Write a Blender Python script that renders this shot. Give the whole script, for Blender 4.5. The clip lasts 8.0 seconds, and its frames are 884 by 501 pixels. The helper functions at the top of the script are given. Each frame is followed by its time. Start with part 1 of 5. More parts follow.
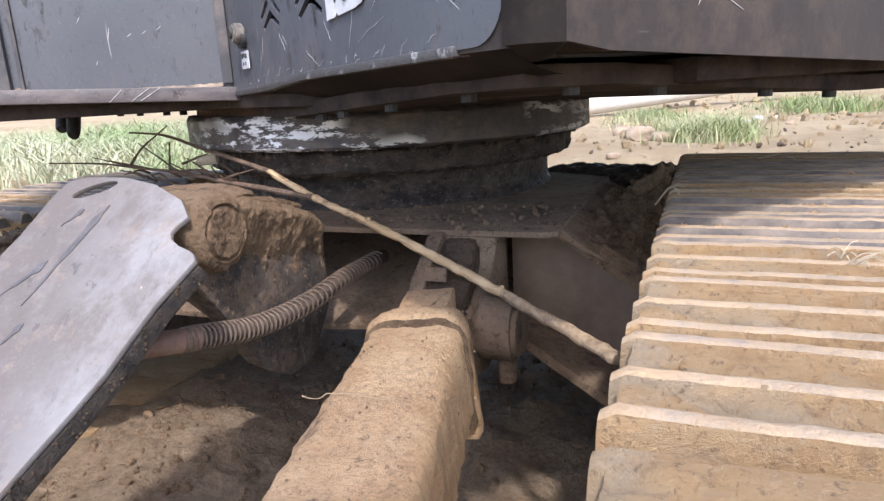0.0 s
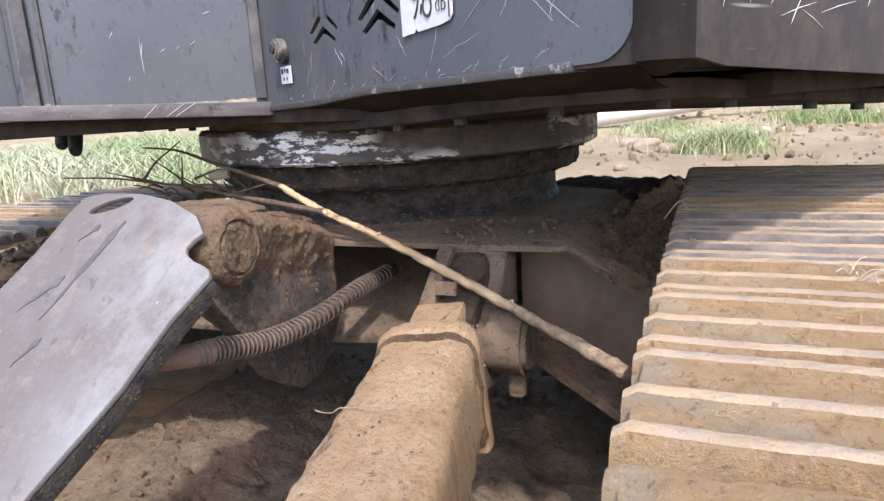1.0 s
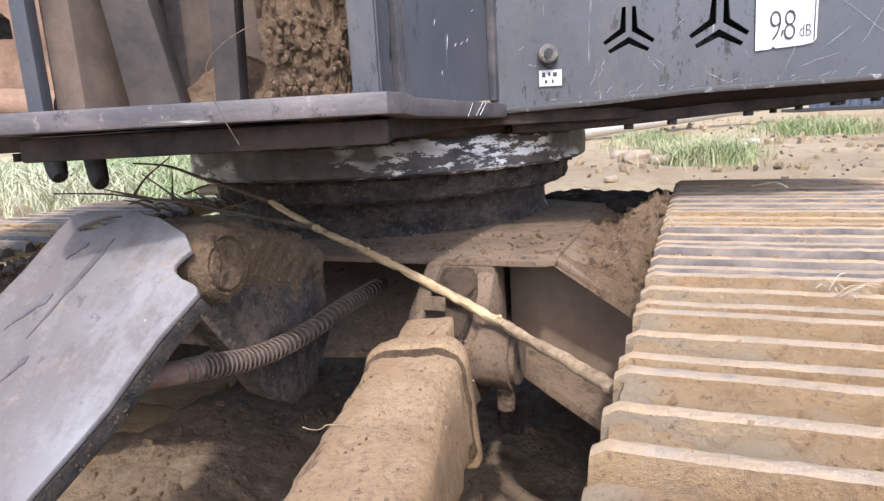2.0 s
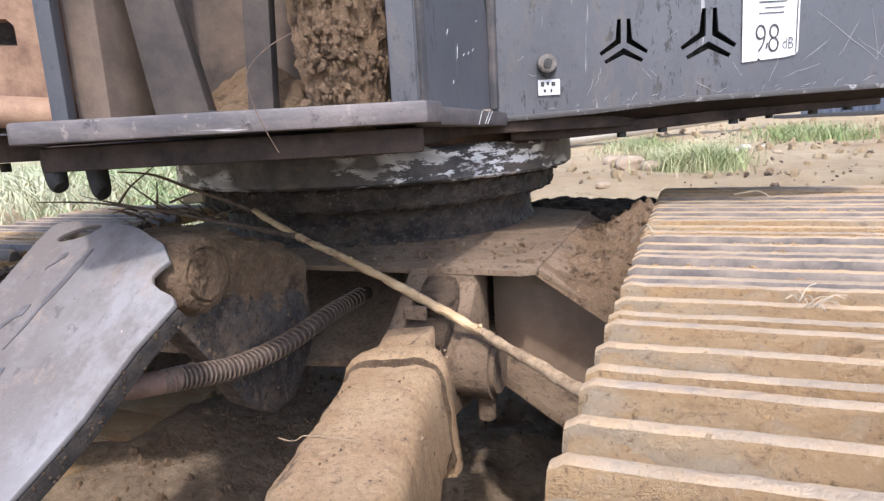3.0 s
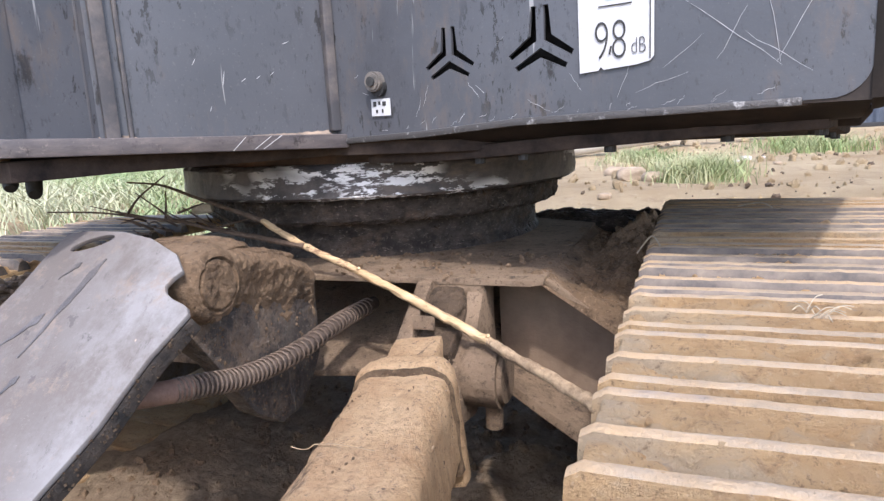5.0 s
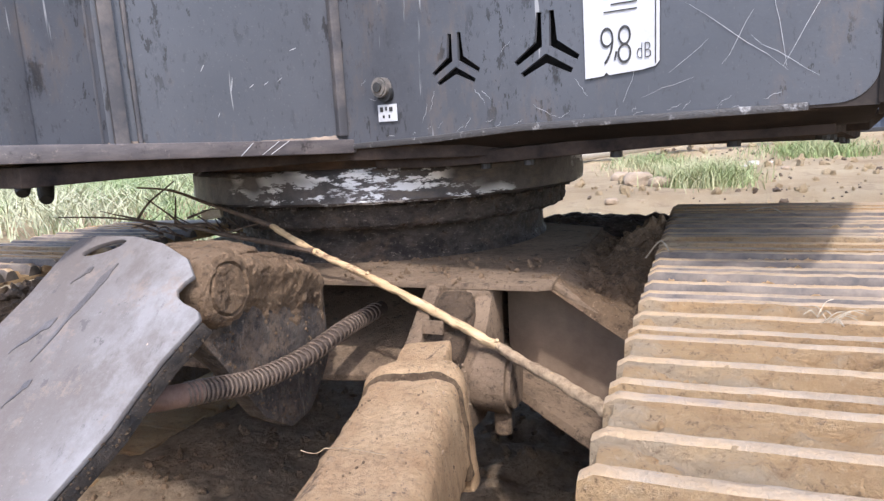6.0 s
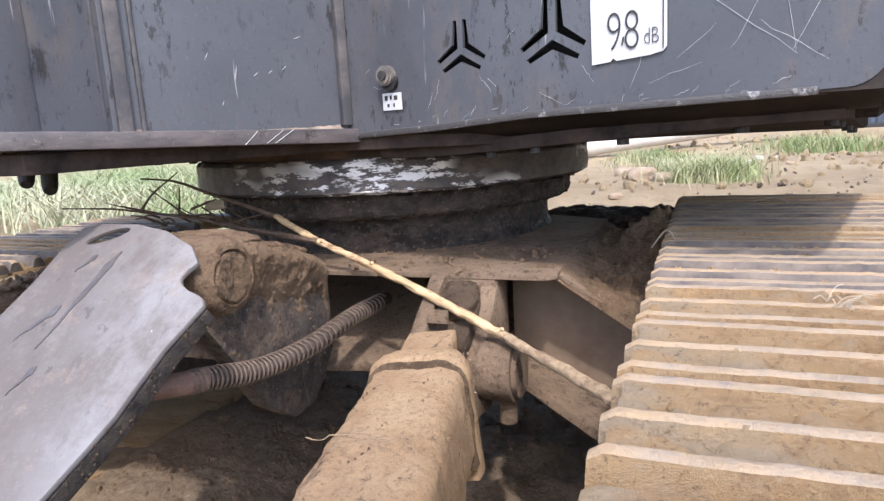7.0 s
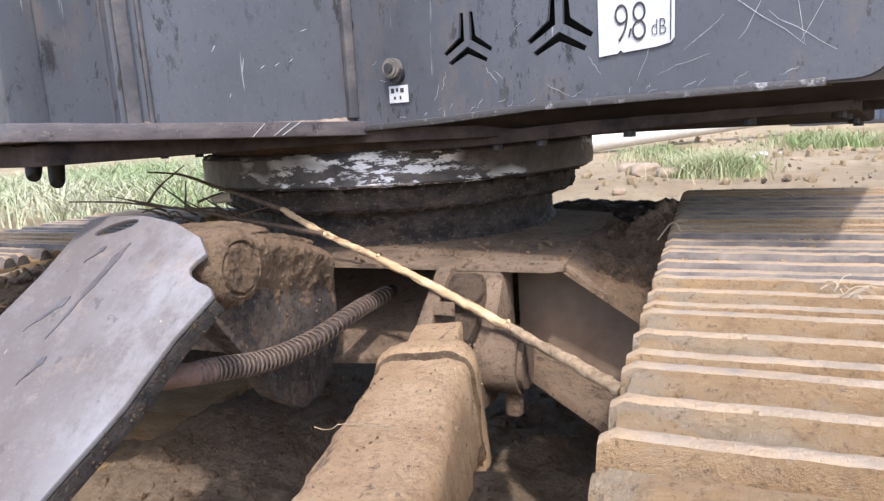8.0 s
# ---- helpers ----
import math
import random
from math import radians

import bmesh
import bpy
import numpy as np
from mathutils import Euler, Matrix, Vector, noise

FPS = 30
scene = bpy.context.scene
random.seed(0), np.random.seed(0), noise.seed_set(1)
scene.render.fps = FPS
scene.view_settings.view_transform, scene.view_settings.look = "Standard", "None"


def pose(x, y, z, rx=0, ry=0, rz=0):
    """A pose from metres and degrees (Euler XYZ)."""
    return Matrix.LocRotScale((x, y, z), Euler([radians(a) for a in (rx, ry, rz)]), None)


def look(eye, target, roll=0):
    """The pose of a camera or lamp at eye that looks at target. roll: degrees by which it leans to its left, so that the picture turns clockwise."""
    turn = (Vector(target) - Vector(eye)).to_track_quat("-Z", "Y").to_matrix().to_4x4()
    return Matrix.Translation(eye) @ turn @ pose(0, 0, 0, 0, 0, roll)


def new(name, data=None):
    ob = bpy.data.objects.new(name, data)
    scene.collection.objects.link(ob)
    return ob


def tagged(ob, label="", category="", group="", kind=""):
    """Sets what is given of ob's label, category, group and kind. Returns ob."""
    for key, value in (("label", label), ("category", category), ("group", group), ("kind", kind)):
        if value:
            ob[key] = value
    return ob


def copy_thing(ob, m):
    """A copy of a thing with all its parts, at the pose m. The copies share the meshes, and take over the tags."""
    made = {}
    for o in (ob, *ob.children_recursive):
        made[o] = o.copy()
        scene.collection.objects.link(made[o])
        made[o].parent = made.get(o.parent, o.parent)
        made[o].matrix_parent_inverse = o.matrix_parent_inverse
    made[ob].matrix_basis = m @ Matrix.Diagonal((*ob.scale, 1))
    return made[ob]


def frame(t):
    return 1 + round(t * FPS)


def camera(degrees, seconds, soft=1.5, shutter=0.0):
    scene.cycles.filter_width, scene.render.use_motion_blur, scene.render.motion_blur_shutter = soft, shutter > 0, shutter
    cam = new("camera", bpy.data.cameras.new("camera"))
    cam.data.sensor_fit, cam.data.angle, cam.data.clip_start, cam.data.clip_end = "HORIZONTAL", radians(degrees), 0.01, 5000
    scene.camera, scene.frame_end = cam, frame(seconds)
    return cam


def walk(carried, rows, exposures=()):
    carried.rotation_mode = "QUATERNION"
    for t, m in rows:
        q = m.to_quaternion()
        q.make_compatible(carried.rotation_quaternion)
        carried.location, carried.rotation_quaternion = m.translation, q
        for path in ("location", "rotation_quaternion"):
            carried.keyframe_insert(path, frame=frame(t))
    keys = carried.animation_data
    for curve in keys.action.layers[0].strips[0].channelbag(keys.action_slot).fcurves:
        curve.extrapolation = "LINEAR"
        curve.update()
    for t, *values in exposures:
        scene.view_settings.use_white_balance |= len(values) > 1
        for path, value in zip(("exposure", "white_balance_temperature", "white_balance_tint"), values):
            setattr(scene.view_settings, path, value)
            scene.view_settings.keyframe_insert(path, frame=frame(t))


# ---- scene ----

# ================= camera =================
cam = camera(67.65, 8.0, soft=1.35)
PATH = [
    (0.0, pose(-0.0149, 0.0216, 0.8187, 76.063, 2.985, 21.180)),
    (0.5, pose(-0.0212, 0.0127, 0.8207, 76.590, 3.080, 21.603)),
    (1.0, pose(-0.0165, 0.0127, 0.8263, 77.046, 3.160, 21.753)),
    (1.5, pose(-0.0137, 0.0083, 0.8311, 77.574, 3.194, 21.443)),
    (3.0, pose(0.0146, 0.0165, 0.8399, 78.404, 3.209, 20.695)),
    (3.5, pose(0.0216, 0.0135, 0.8429, 78.633, 3.213, 20.443)),
    (4.0, pose(0.0095, 0.0032, 0.8379, 78.887, 3.159, 20.305)),
    (4.5, pose(0.0088, 0.0043, 0.8430, 79.035, 3.137, 20.495)),
    (6.0, pose(0.0042, -0.0014, 0.8432, 79.770, 3.193, 21.280)),
    (6.5, pose(0.0075, 0.0063, 0.8347, 79.764, 3.289, 21.486)),
    (7.0, pose(0.0000, 0.0000, 0.8300, 79.513, 3.276, 21.546)),
    (7.5, pose(-0.0027, 0.0008, 0.8187, 79.431, 3.306, 21.634)),
    (8.0, pose(-0.0044, -0.0060, 0.8245, 79.201, 3.266, 21.780)),
]
walk(cam, PATH, exposures=[(0.0, 1.76, 6110, 14), (3.0, 1.66, 6110, 14), (8.0, 1.65, 6110, 14)])

# ================= world, sun =================
SUN_FROM = Vector((0.33, -0.66, 1.0)).normalized()
world = bpy.data.worlds.new("sky")
scene.world = world
world.use_nodes = True
wn = world.node_tree
sky = wn.nodes.new("ShaderNodeTexSky")
sky.sky_type, sky.sun_disc = "NISHITA", False
sky.sun_elevation = math.asin(SUN_FROM.z)
sky.sun_rotation = math.atan2(SUN_FROM.x, SUN_FROM.y)
sky.dust_density = 2.5
wn.links.new(sky.outputs[0], wn.nodes["Background"].inputs[0])
wn.nodes["Background"].inputs[1].default_value = 0.15
sun_data = bpy.data.lights.new("sun", "SUN")
sun_data.energy, sun_data.angle, sun_data.color = 1.32, radians(2.5), (1.0, 0.95, 0.88)
sun = new("sun", sun_data)
sun.matrix_world = look(SUN_FROM * 30, (0, 0, 0))


# ================= materials =================
class Mat:
    """A small builder of node materials in object space (metres)."""

    def __init__(self, name, rough=0.7, metal=0.0, spec=0.5):
        self.m = bpy.data.materials.new(name)
        self.m.use_nodes = True
        self.t = self.m.node_tree
        self.b = self.t.nodes["Principled BSDF"]
        self.b.inputs["Roughness"].default_value = rough
        self.b.inputs["Metallic"].default_value = metal
        self.b.inputs["Specular IOR Level"].default_value = spec
        self.co = self.t.nodes.new("ShaderNodeTexCoord").outputs["Object"]

    def mapped(self, scale=(1, 1, 1), rot=(0, 0, 0)):
        n = self.t.nodes.new("ShaderNodeMapping")
        n.inputs["Scale"].default_value, n.inputs["Rotation"].default_value = scale, [radians(a) for a in rot]
        self.t.links.new(self.co, n.inputs[0])
        return n.outputs[0]

    def noise(self, scale, detail=6, rough=0.6, co=None, lo=None, hi=None, distort=0.0):
        n = self.t.nodes.new("ShaderNodeTexNoise")
        n.inputs["Scale"].default_value, n.inputs["Detail"].default_value = scale, detail
        n.inputs["Roughness"].default_value, n.inputs["Distortion"].default_value = rough, distort
        self.t.links.new(co or self.co, n.inputs["Vector"])
        return self.ramp(n.outputs[0], lo, hi) if lo is not None else n.outputs[0]

    def voronoi(self, scale, lo, hi, co=None):
        n = self.t.nodes.new("ShaderNodeTexVoronoi")
        n.inputs["Scale"].default_value = scale
        self.t.links.new(co or self.co, n.inputs["Vector"])
        return self.ramp(n.outputs["Distance"], lo, hi)

    def ramp(self, v, lo, hi):
        n = self.t.nodes.new("ShaderNodeMapRange")
        n.inputs["From Min"].default_value, n.inputs["From Max"].default_value = lo, hi
        self.t.links.new(v, n.inputs["Value"])
        return n.outputs["Result"]

    def times(self, a, b):
        n = self.t.nodes.new("ShaderNodeMath")
        n.operation = "MULTIPLY"
        for s, v in ((n.inputs[0], a), (n.inputs[1], b)):
            if isinstance(v, (int, float)):
                s.default_value = v
            else:
                self.t.links.new(v, s)
        return n.outputs[0]

    def mix(self, f, a, b):
        n = self.t.nodes.new("ShaderNodeMix")
        n.data_type = "RGBA"
        for s, v in ((n.inputs["Factor"], f), (n.inputs["A"], a), (n.inputs["B"], b)):
            if isinstance(v, tuple):
                s.default_value = (*v, 1)
            elif isinstance(v, (int, float)):
                s.default_value = v
            else:
                self.t.links.new(v, s)
        return [o for o in n.outputs if o.type == "RGBA"][0]

    def blend(self, f, a, b):
        n = self.t.nodes.new("ShaderNodeMix")
        for s, v in ((n.inputs[0], f), (n.inputs[2], a), (n.inputs[3], b)):
            if isinstance(v, (int, float)):
                s.default_value = v
            else:
                self.t.links.new(v, s)
        return n.outputs[0]

    def rand(self):
        n = self.t.nodes.new("ShaderNodeObjectInfo")
        return n.outputs["Random"]

    def island(self):
        n = self.t.nodes.new("ShaderNodeNewGeometry")
        return n.outputs["Random Per Island"]

    def put(self, colour=None, rough=None, metal=None, bump=None, depth=0.004, strength=0.6):
        if colour is not None:
            if isinstance(colour, tuple):
                self.b.inputs["Base Color"].default_value = (*colour, 1)
            else:
                self.t.links.new(colour, self.b.inputs["Base Color"])
        if rough is not None:
            self.t.links.new(rough, self.b.inputs["Roughness"])
        if metal is not None:
            self.t.links.new(metal, self.b.inputs["Metallic"])
        if bump is not None:
            n = self.t.nodes.new("ShaderNodeBump")
            n.inputs["Distance"].default_value, n.inputs["Strength"].default_value = depth, strength
            self.t.links.new(bump, n.inputs["Height"])
            self.t.links.new(n.outputs[0], self.b.inputs["Normal"])
        return self.m


def mat_paint():
    k = Mat("charcoal_paint", 0.42)
    c = k.mix(k.noise(3, 4, 0.6, lo=0.35, hi=0.7), (0.060, 0.064, 0.075), (0.088, 0.092, 0.105))
    stain = k.noise(13, 8, 0.75, k.mapped((1, 1, 0.45)), 0.60, 0.66)
    c = k.mix(k.times(stain, k.noise(3.1, 2, 0.5, lo=0.42, hi=0.6)), c, (0.020, 0.019, 0.020))
    c = k.mix(k.times(k.times(k.noise(48, 5, 0.7, k.mapped((1, 1, 0.4)), 0.58, 0.605), k.noise(6, 3, 0.5, lo=0.47, hi=0.56)), 0.9), c, (0.022, 0.021, 0.022))
    c = k.mix(k.times(k.noise(2.6, 8, 0.72, k.mapped((1.5, 1.5, 0.6), (4, 2, 8)), 0.53, 0.66), 0.4), c, (0.034, 0.033, 0.038))
    dust = k.noise(5.5, 9, 0.78, k.mapped((1.3, 1.3, 0.5)), 0.53, 0.66)
    c = k.mix(k.times(dust, 0.5), c, (0.16, 0.122, 0.094))
    c = k.mix(k.times(k.noise(210, 4, 0.7, lo=0.60, hi=0.70), 0.35), c, (0.17, 0.165, 0.165))
    c = k.mix(k.times(k.noise(120, 4, 0.7, k.mapped((1, 1, 0.5), (3, 8, 1)), 0.60, 0.66), 0.5), c, (0.035, 0.035, 0.038))
    scr = k.noise(60, 3, 0.5, k.mapped((1, 1, 0.06), (20, 35, 10)), 0.70, 0.725)
    c = k.mix(k.times(scr, 0.7), c, (0.36, 0.36, 0.36))
    r = k.blend(dust, 0.40, 0.8)
    return k.put(c, r, None, k.noise(30, 5, 0.6), 0.0015, 0.5)


def mat_paint_brown():
    k = Mat("dusty_end_paint", 0.6, 0, 0.25)
    c = k.mix(k.noise(4, 6, 0.7, lo=0.35, hi=0.7), (0.023, 0.019, 0.017), (0.049, 0.037, 0.031))
    c = k.mix(k.times(k.noise(7, 8, 0.75, lo=0.52, hi=0.70), 0.4), c, (0.12, 0.085, 0.063))
    scr = k.noise(50, 3, 0.5, k.mapped((1, 0.06, 1), (30, 10, 25)), 0.69, 0.72)
    c = k.mix(k.times(scr, 0.6), c, (0.32, 0.29, 0.26))
    return k.put(c, None, None, k.noise(40, 5, 0.6), 0.0015, 0.5)


def mat_sill():
    k = Mat("scuffed_sill_steel", 0.5)
    c = k.mix(k.noise(14, 6, 0.7, k.mapped((0.5, 0.5, 2)), 0.4, 0.68), (0.062, 0.056, 0.060), (0.150, 0.128, 0.122))
    c = k.mix(k.noise(26, 8, 0.78, lo=0.56, hi=0.64), c, (0.032, 0.027, 0.027))
    c = k.mix(k.times(k.noise(80, 7, 0.78, lo=0.58, hi=0.65), 0.6), c, (0.25, 0.21, 0.185))
    c = k.mix(k.noise(70, 3, 0.5, k.mapped((0.1, 0.1, 1), (0, 40, 20)), 0.70, 0.73), c, (0.45, 0.44, 0.43))
    return k.put(c, None, None, k.noise(60, 6, 0.6), 0.002, 0.6)


def mat_black():
    k = Mat("greasy_black_steel", 0.6, 0, 0.3)
    c = k.mix(k.noise(18, 7, 0.7, k.mapped((1, 1, 1.6)), 0.4, 0.72), (0.030, 0.024, 0.022), (0.125, 0.098, 0.080))
    c = k.mix(k.noise(7, 6, 0.7, k.mapped((1, 1, 1.5)), 0.54, 0.70), c, (0.17, 0.115, 0.076))
    c = k.mix(k.times(k.noise(150, 5, 0.75, k.mapped((0.6, 0.6, 1.3)), 0.58, 0.66), 0.75), c, (0.30, 0.25, 0.205))
    c = k.mix(k.times(k.noise(110, 5, 0.75, k.mapped((0.6, 0.6, 1.3), (30, 12, 0)), 0.56, 0.66), 0.8), c, (0.018, 0.015, 0.014))
    return k.put(c, k.blend(k.noise(28, 6, 0.7, lo=0.35, hi=0.65), 0.22, 0.9), None, k.noise(60, 9, 0.75), 0.014, 1.0)


def mat_flange():
    k = Mat("chipped_flange_paint", 0.45)
    c = k.mix(k.noise(16, 7, 0.7, lo=0.4, hi=0.7), (0.033, 0.030, 0.034), (0.110, 0.093, 0.086))
    c = k.mix(k.times(k.noise(9, 6, 0.7, k.mapped((1, 1, 2.5), (7, 3, 1)), 0.54, 0.66), 0.7), c, (0.125, 0.096, 0.072))
    chip = k.noise(11, 8, 0.72, k.mapped((1, 1, 3.4)), 0.50, 0.525)
    c = k.mix(k.times(chip, k.noise(3.0, 3, 0.5, k.mapped((1, 1, 2)), 0.455, 0.53)), c, (0.74, 0.74, 0.76))
    return k.put(c, None, None, k.noise(50, 7, 0.7), 0.004, 0.7)


def mat_mud(name, a, b, dark, depth=0.012, scale=1.0):
    k = Mat(name, 0.95, 0, 0.25)
    c = k.mix(k.noise(6 * scale, 8, 0.7, lo=0.35, hi=0.68), a, b)
    c = k.mix(k.times(k.noise(26 * scale, 8, 0.78, lo=0.52, hi=0.64), 0.85), c, dark)
    c = k.mix(k.times(k.noise(170 * scale, 5, 0.75, lo=0.56, hi=0.68), 0.75), c, tuple(min(1, v * 1.55) for v in b))
    c = k.mix(k.times(k.noise(140 * scale, 5, 0.75, k.mapped((1, 1, 1), (40, 20, 0)), 0.57, 0.66), 0.8), c, dark)
    h = k.blend(0.5, k.noise(26 * scale, 10, 0.8), k.noise(110 * scale, 8, 0.75))
    return k.put(c, k.blend(k.noise(34 * scale, 6, 0.7, lo=0.45, hi=0.62), 0.5, 0.97), None, h, depth * 2.2, 1.0)


def mat_guard():
    k = Mat("mud_caked_steel", 0.85, 0, 0.3)
    c = k.mix(k.noise(8, 8, 0.7, lo=0.35, hi=0.68), (0.44, 0.275, 0.148), (0.64, 0.455, 0.275))
    c = k.mix(k.noise(20, 7, 0.7, k.mapped((1.3, 0.3, 0.3)), 0.60, 0.69), c, (0.10, 0.07, 0.052))
    c = k.mix(k.times(k.noise(70, 5, 0.7, lo=0.62, hi=0.68), 0.7), c, (0.47, 0.34, 0.22))
    c = k.mix(k.times(k.noise(45, 5, 0.7, lo=0.63, hi=0.69), 0.8), c, (0.075, 0.058, 0.06))
    c = k.mix(k.times(k.noise(190, 5, 0.75, lo=0.56, hi=0.68), 0.6), c, (0.50, 0.37, 0.24))
    c = k.mix(k.times(k.noise(150, 5, 0.75, k.mapped((1, 1, 1), (40, 20, 0)), 0.57, 0.66), 0.65), c, (0.11, 0.075, 0.05))
    drip = k.noise(95, 6, 0.7, k.mapped((1, 1, 0.10), (6, 4, 0)), 0.52, 0.66)
    c = k.mix(k.times(drip, 0.4), c, (0.20, 0.125, 0.070))
    c = k.mix(k.times(k.noise(120, 5, 0.7, k.mapped((1, 1, 0.12), (2, 5, 0)), 0.62, 0.69), 0.5), c, (0.58, 0.46, 0.32))
    return k.put(c, None, None, k.blend(0.5, k.noise(26, 9, 0.8), k.noise(120, 8, 0.8)), 0.020, 1.0)


def mat_dusty():
    k = Mat("dust_covered_frame", 0.9, 0, 0.3)
    c = k.mix(k.noise(5, 7, 0.7, lo=0.35, hi=0.7), (0.200, 0.140, 0.092), (0.37, 0.265, 0.178))
    c = k.mix(k.noise(24, 8, 0.78, lo=0.55, hi=0.66), c, (0.055, 0.041, 0.032))
    c = k.mix(k.times(k.noise(9, 9, 0.8, k.mapped((1, 1, 1), (7, 3, 9)), 0.52, 0.62), 0.6), c, (0.12, 0.082, 0.055))
    c = k.mix(k.times(k.noise(110, 6, 0.78, k.mapped((1, 1, 1), (2, 31, 9)), 0.56, 0.63), 0.7), c, (0.075, 0.052, 0.036))
    c = k.mix(k.times(k.noise(130, 6, 0.75, lo=0.58, hi=0.68), 0.6), c, (0.40, 0.29, 0.19))
    return k.put(c, None, None, k.blend(0.5, k.noise(30, 9, 0.8), k.noise(120, 8, 0.78)), 0.014, 1.0)


def mat_arm():
    k = Mat("worn_grey_arm_steel", 0.4, 0.0, 0.45)
    c = k.mix(k.noise(3.5, 6, 0.65, lo=0.32, hi=0.7), (0.146, 0.139, 0.138), (0.242, 0.233, 0.233))
    sep = k.t.nodes.new("ShaderNodeSeparateXYZ")
    k.t.links.new(k.mapped((1, 1, 1), (0, 0, -16)), sep.inputs[0])
    add = k.t.nodes.new("ShaderNodeMath")
    add.operation = "MULTIPLY_ADD"
    k.t.links.new(k.noise(7, 8, 0.7), add.inputs[0])
    add.inputs[1].default_value = 0.20
    k.t.links.new(sep.outputs[0], add.inputs[2])
    grime = k.times(k.ramp(add.outputs[0], -0.36, -0.47), k.noise(7, 9, 0.78, lo=0.22, hi=0.52))
    patch = k.times(k.noise(5.0, 9, 0.76, k.mapped((1, 0.8, 0.8)), 0.46, 0.60), 0.85)
    c = k.mix(patch, c, (0.112, 0.096, 0.088))
    c = k.mix(k.times(grime, 0.9), c, (0.105, 0.088, 0.080))
    c = k.mix(k.times(k.noise(16, 9, 0.8, lo=0.55, hi=0.63), 0.6), c, (0.20, 0.155, 0.125))
    c = k.mix(k.times(k.noise(34, 9, 0.8, k.mapped((1, 0.5, 0.5), (0, 0, 20)), 0.58, 0.64), 0.6), c, (0.085, 0.075, 0.072))
    c = k.mix(k.times(k.noise(160, 5, 0.75, lo=0.60, hi=0.68), 0.22), c, (0.30, 0.285, 0.28))
    speck = k.noise(38, 6, 0.7, lo=0.71, hi=0.73)
    c = k.mix(k.times(speck, 0.8), c, (0.42, 0.33, 0.26))
    c = k.mix(k.times(k.noise(24, 6, 0.65, k.mapped((1, 1, 1), (9, 4, 3)), 0.64, 0.68), 0.8), c, (0.075, 0.068, 0.066))
    c = k.mix(k.times(k.noise(55, 3, 0.6, k.mapped((1, 0.25, 0.25), (0, 0, 30)), 0.72, 0.74), 0.4), c, (0.45, 0.45, 0.45))
    r = k.blend(k.noise(6, 6, 0.6, lo=0.3, hi=0.7), 0.38, 0.62)
    r = k.blend(patch, r, 0.75)
    r = k.blend(grime, r, 0.80)
    return k.put(c, r, None, k.blend(0.3, k.noise(9, 5, 0.55), k.noise(90, 6, 0.7)), 0.004, 0.6)


def mat_bar():
    k = Mat("worn_grouser_steel", 0.7, 0.0, 0.35)
    c = k.mix(k.noise(9, 7, 0.7, lo=0.35, hi=0.65), (0.27, 0.21, 0.148), (0.38, 0.305, 0.225))
    c = k.mix(k.noise(9, 7, 0.7, k.mapped((0.25, 1, 1)), 0.56, 0.66), c, (0.21, 0.185, 0.18))
    c = k.mix(k.times(k.noise(13, 7, 0.75, k.mapped((0.6, 1, 1)), 0.42, 0.62), 0.8), c, (0.46, 0.315, 0.175))
    c = k.mix(k.times(k.noise(150, 5, 0.75, lo=0.58, hi=0.66), 0.6), c, (0.22, 0.17, 0.12))
    return k.put(c, None, None, k.blend(0.5, k.noise(50, 7, 0.75), k.noise(160, 6, 0.7)), 0.006, 1.0)


def mat_shoe():
    k = Mat("muddy_shoe", 0.92, 0, 0.3)
    c = k.mix(k.noise(8, 8, 0.7, k.mapped((0.7, 1, 1)), 0.35, 0.66), (0.46, 0.275, 0.125), (0.66, 0.455, 0.245))
    film = k.noise(4.5, 7, 0.65, k.mapped((0.7, 1.4, 1)), 0.50, 0.58)
    c = k.mix(k.times(film, 0.75), c, (0.50, 0.405, 0.285))
    c = k.mix(k.times(k.noise(7, 7, 0.7, k.mapped((0.6, 1.2, 1), (5, 9, 2)), 0.58, 0.64), 0.75), c, (0.31, 0.275, 0.235))
    c = k.mix(k.times(k.noise(24, 8, 0.78, lo=0.55, hi=0.70), 0.75), c, (0.24, 0.14, 0.07))
    c = k.mix(k.times(k.noise(170, 5, 0.75, lo=0.57, hi=0.67), 0.6), c, (0.66, 0.50, 0.33))
    c = k.mix(k.times(k.noise(140, 5, 0.75, k.mapped((1, 1, 1), (40, 20, 0)), 0.57, 0.66), 0.7), c, (0.17, 0.105, 0.06))
    c = k.mix(k.times(k.rand(), 0.2), c, (0.40, 0.30, 0.20))
    return k.put(c, None, None, k.blend(0.5, k.noise(22, 9, 0.8), k.noise(120, 8, 0.78)), 0.032, 1.0)


def mat_wood():
    k = Mat("peeled_stick_wood", 0.7)
    c = k.mix(k.noise(40, 6, 0.7, k.mapped((0.15, 1, 1), (0, 0, 15)), 0.35, 0.68), (0.38, 0.255, 0.13), (0.58, 0.43, 0.255))
    c = k.mix(k.noise(32, 7, 0.75, k.mapped((0.35, 1, 1), (0, 0, 15)), 0.53, 0.62), c, (0.17, 0.095, 0.05))
    return k.put(c, None, None, k.noise(120, 6, 0.7, k.mapped((0.2, 1, 1))), 0.003, 0.8)


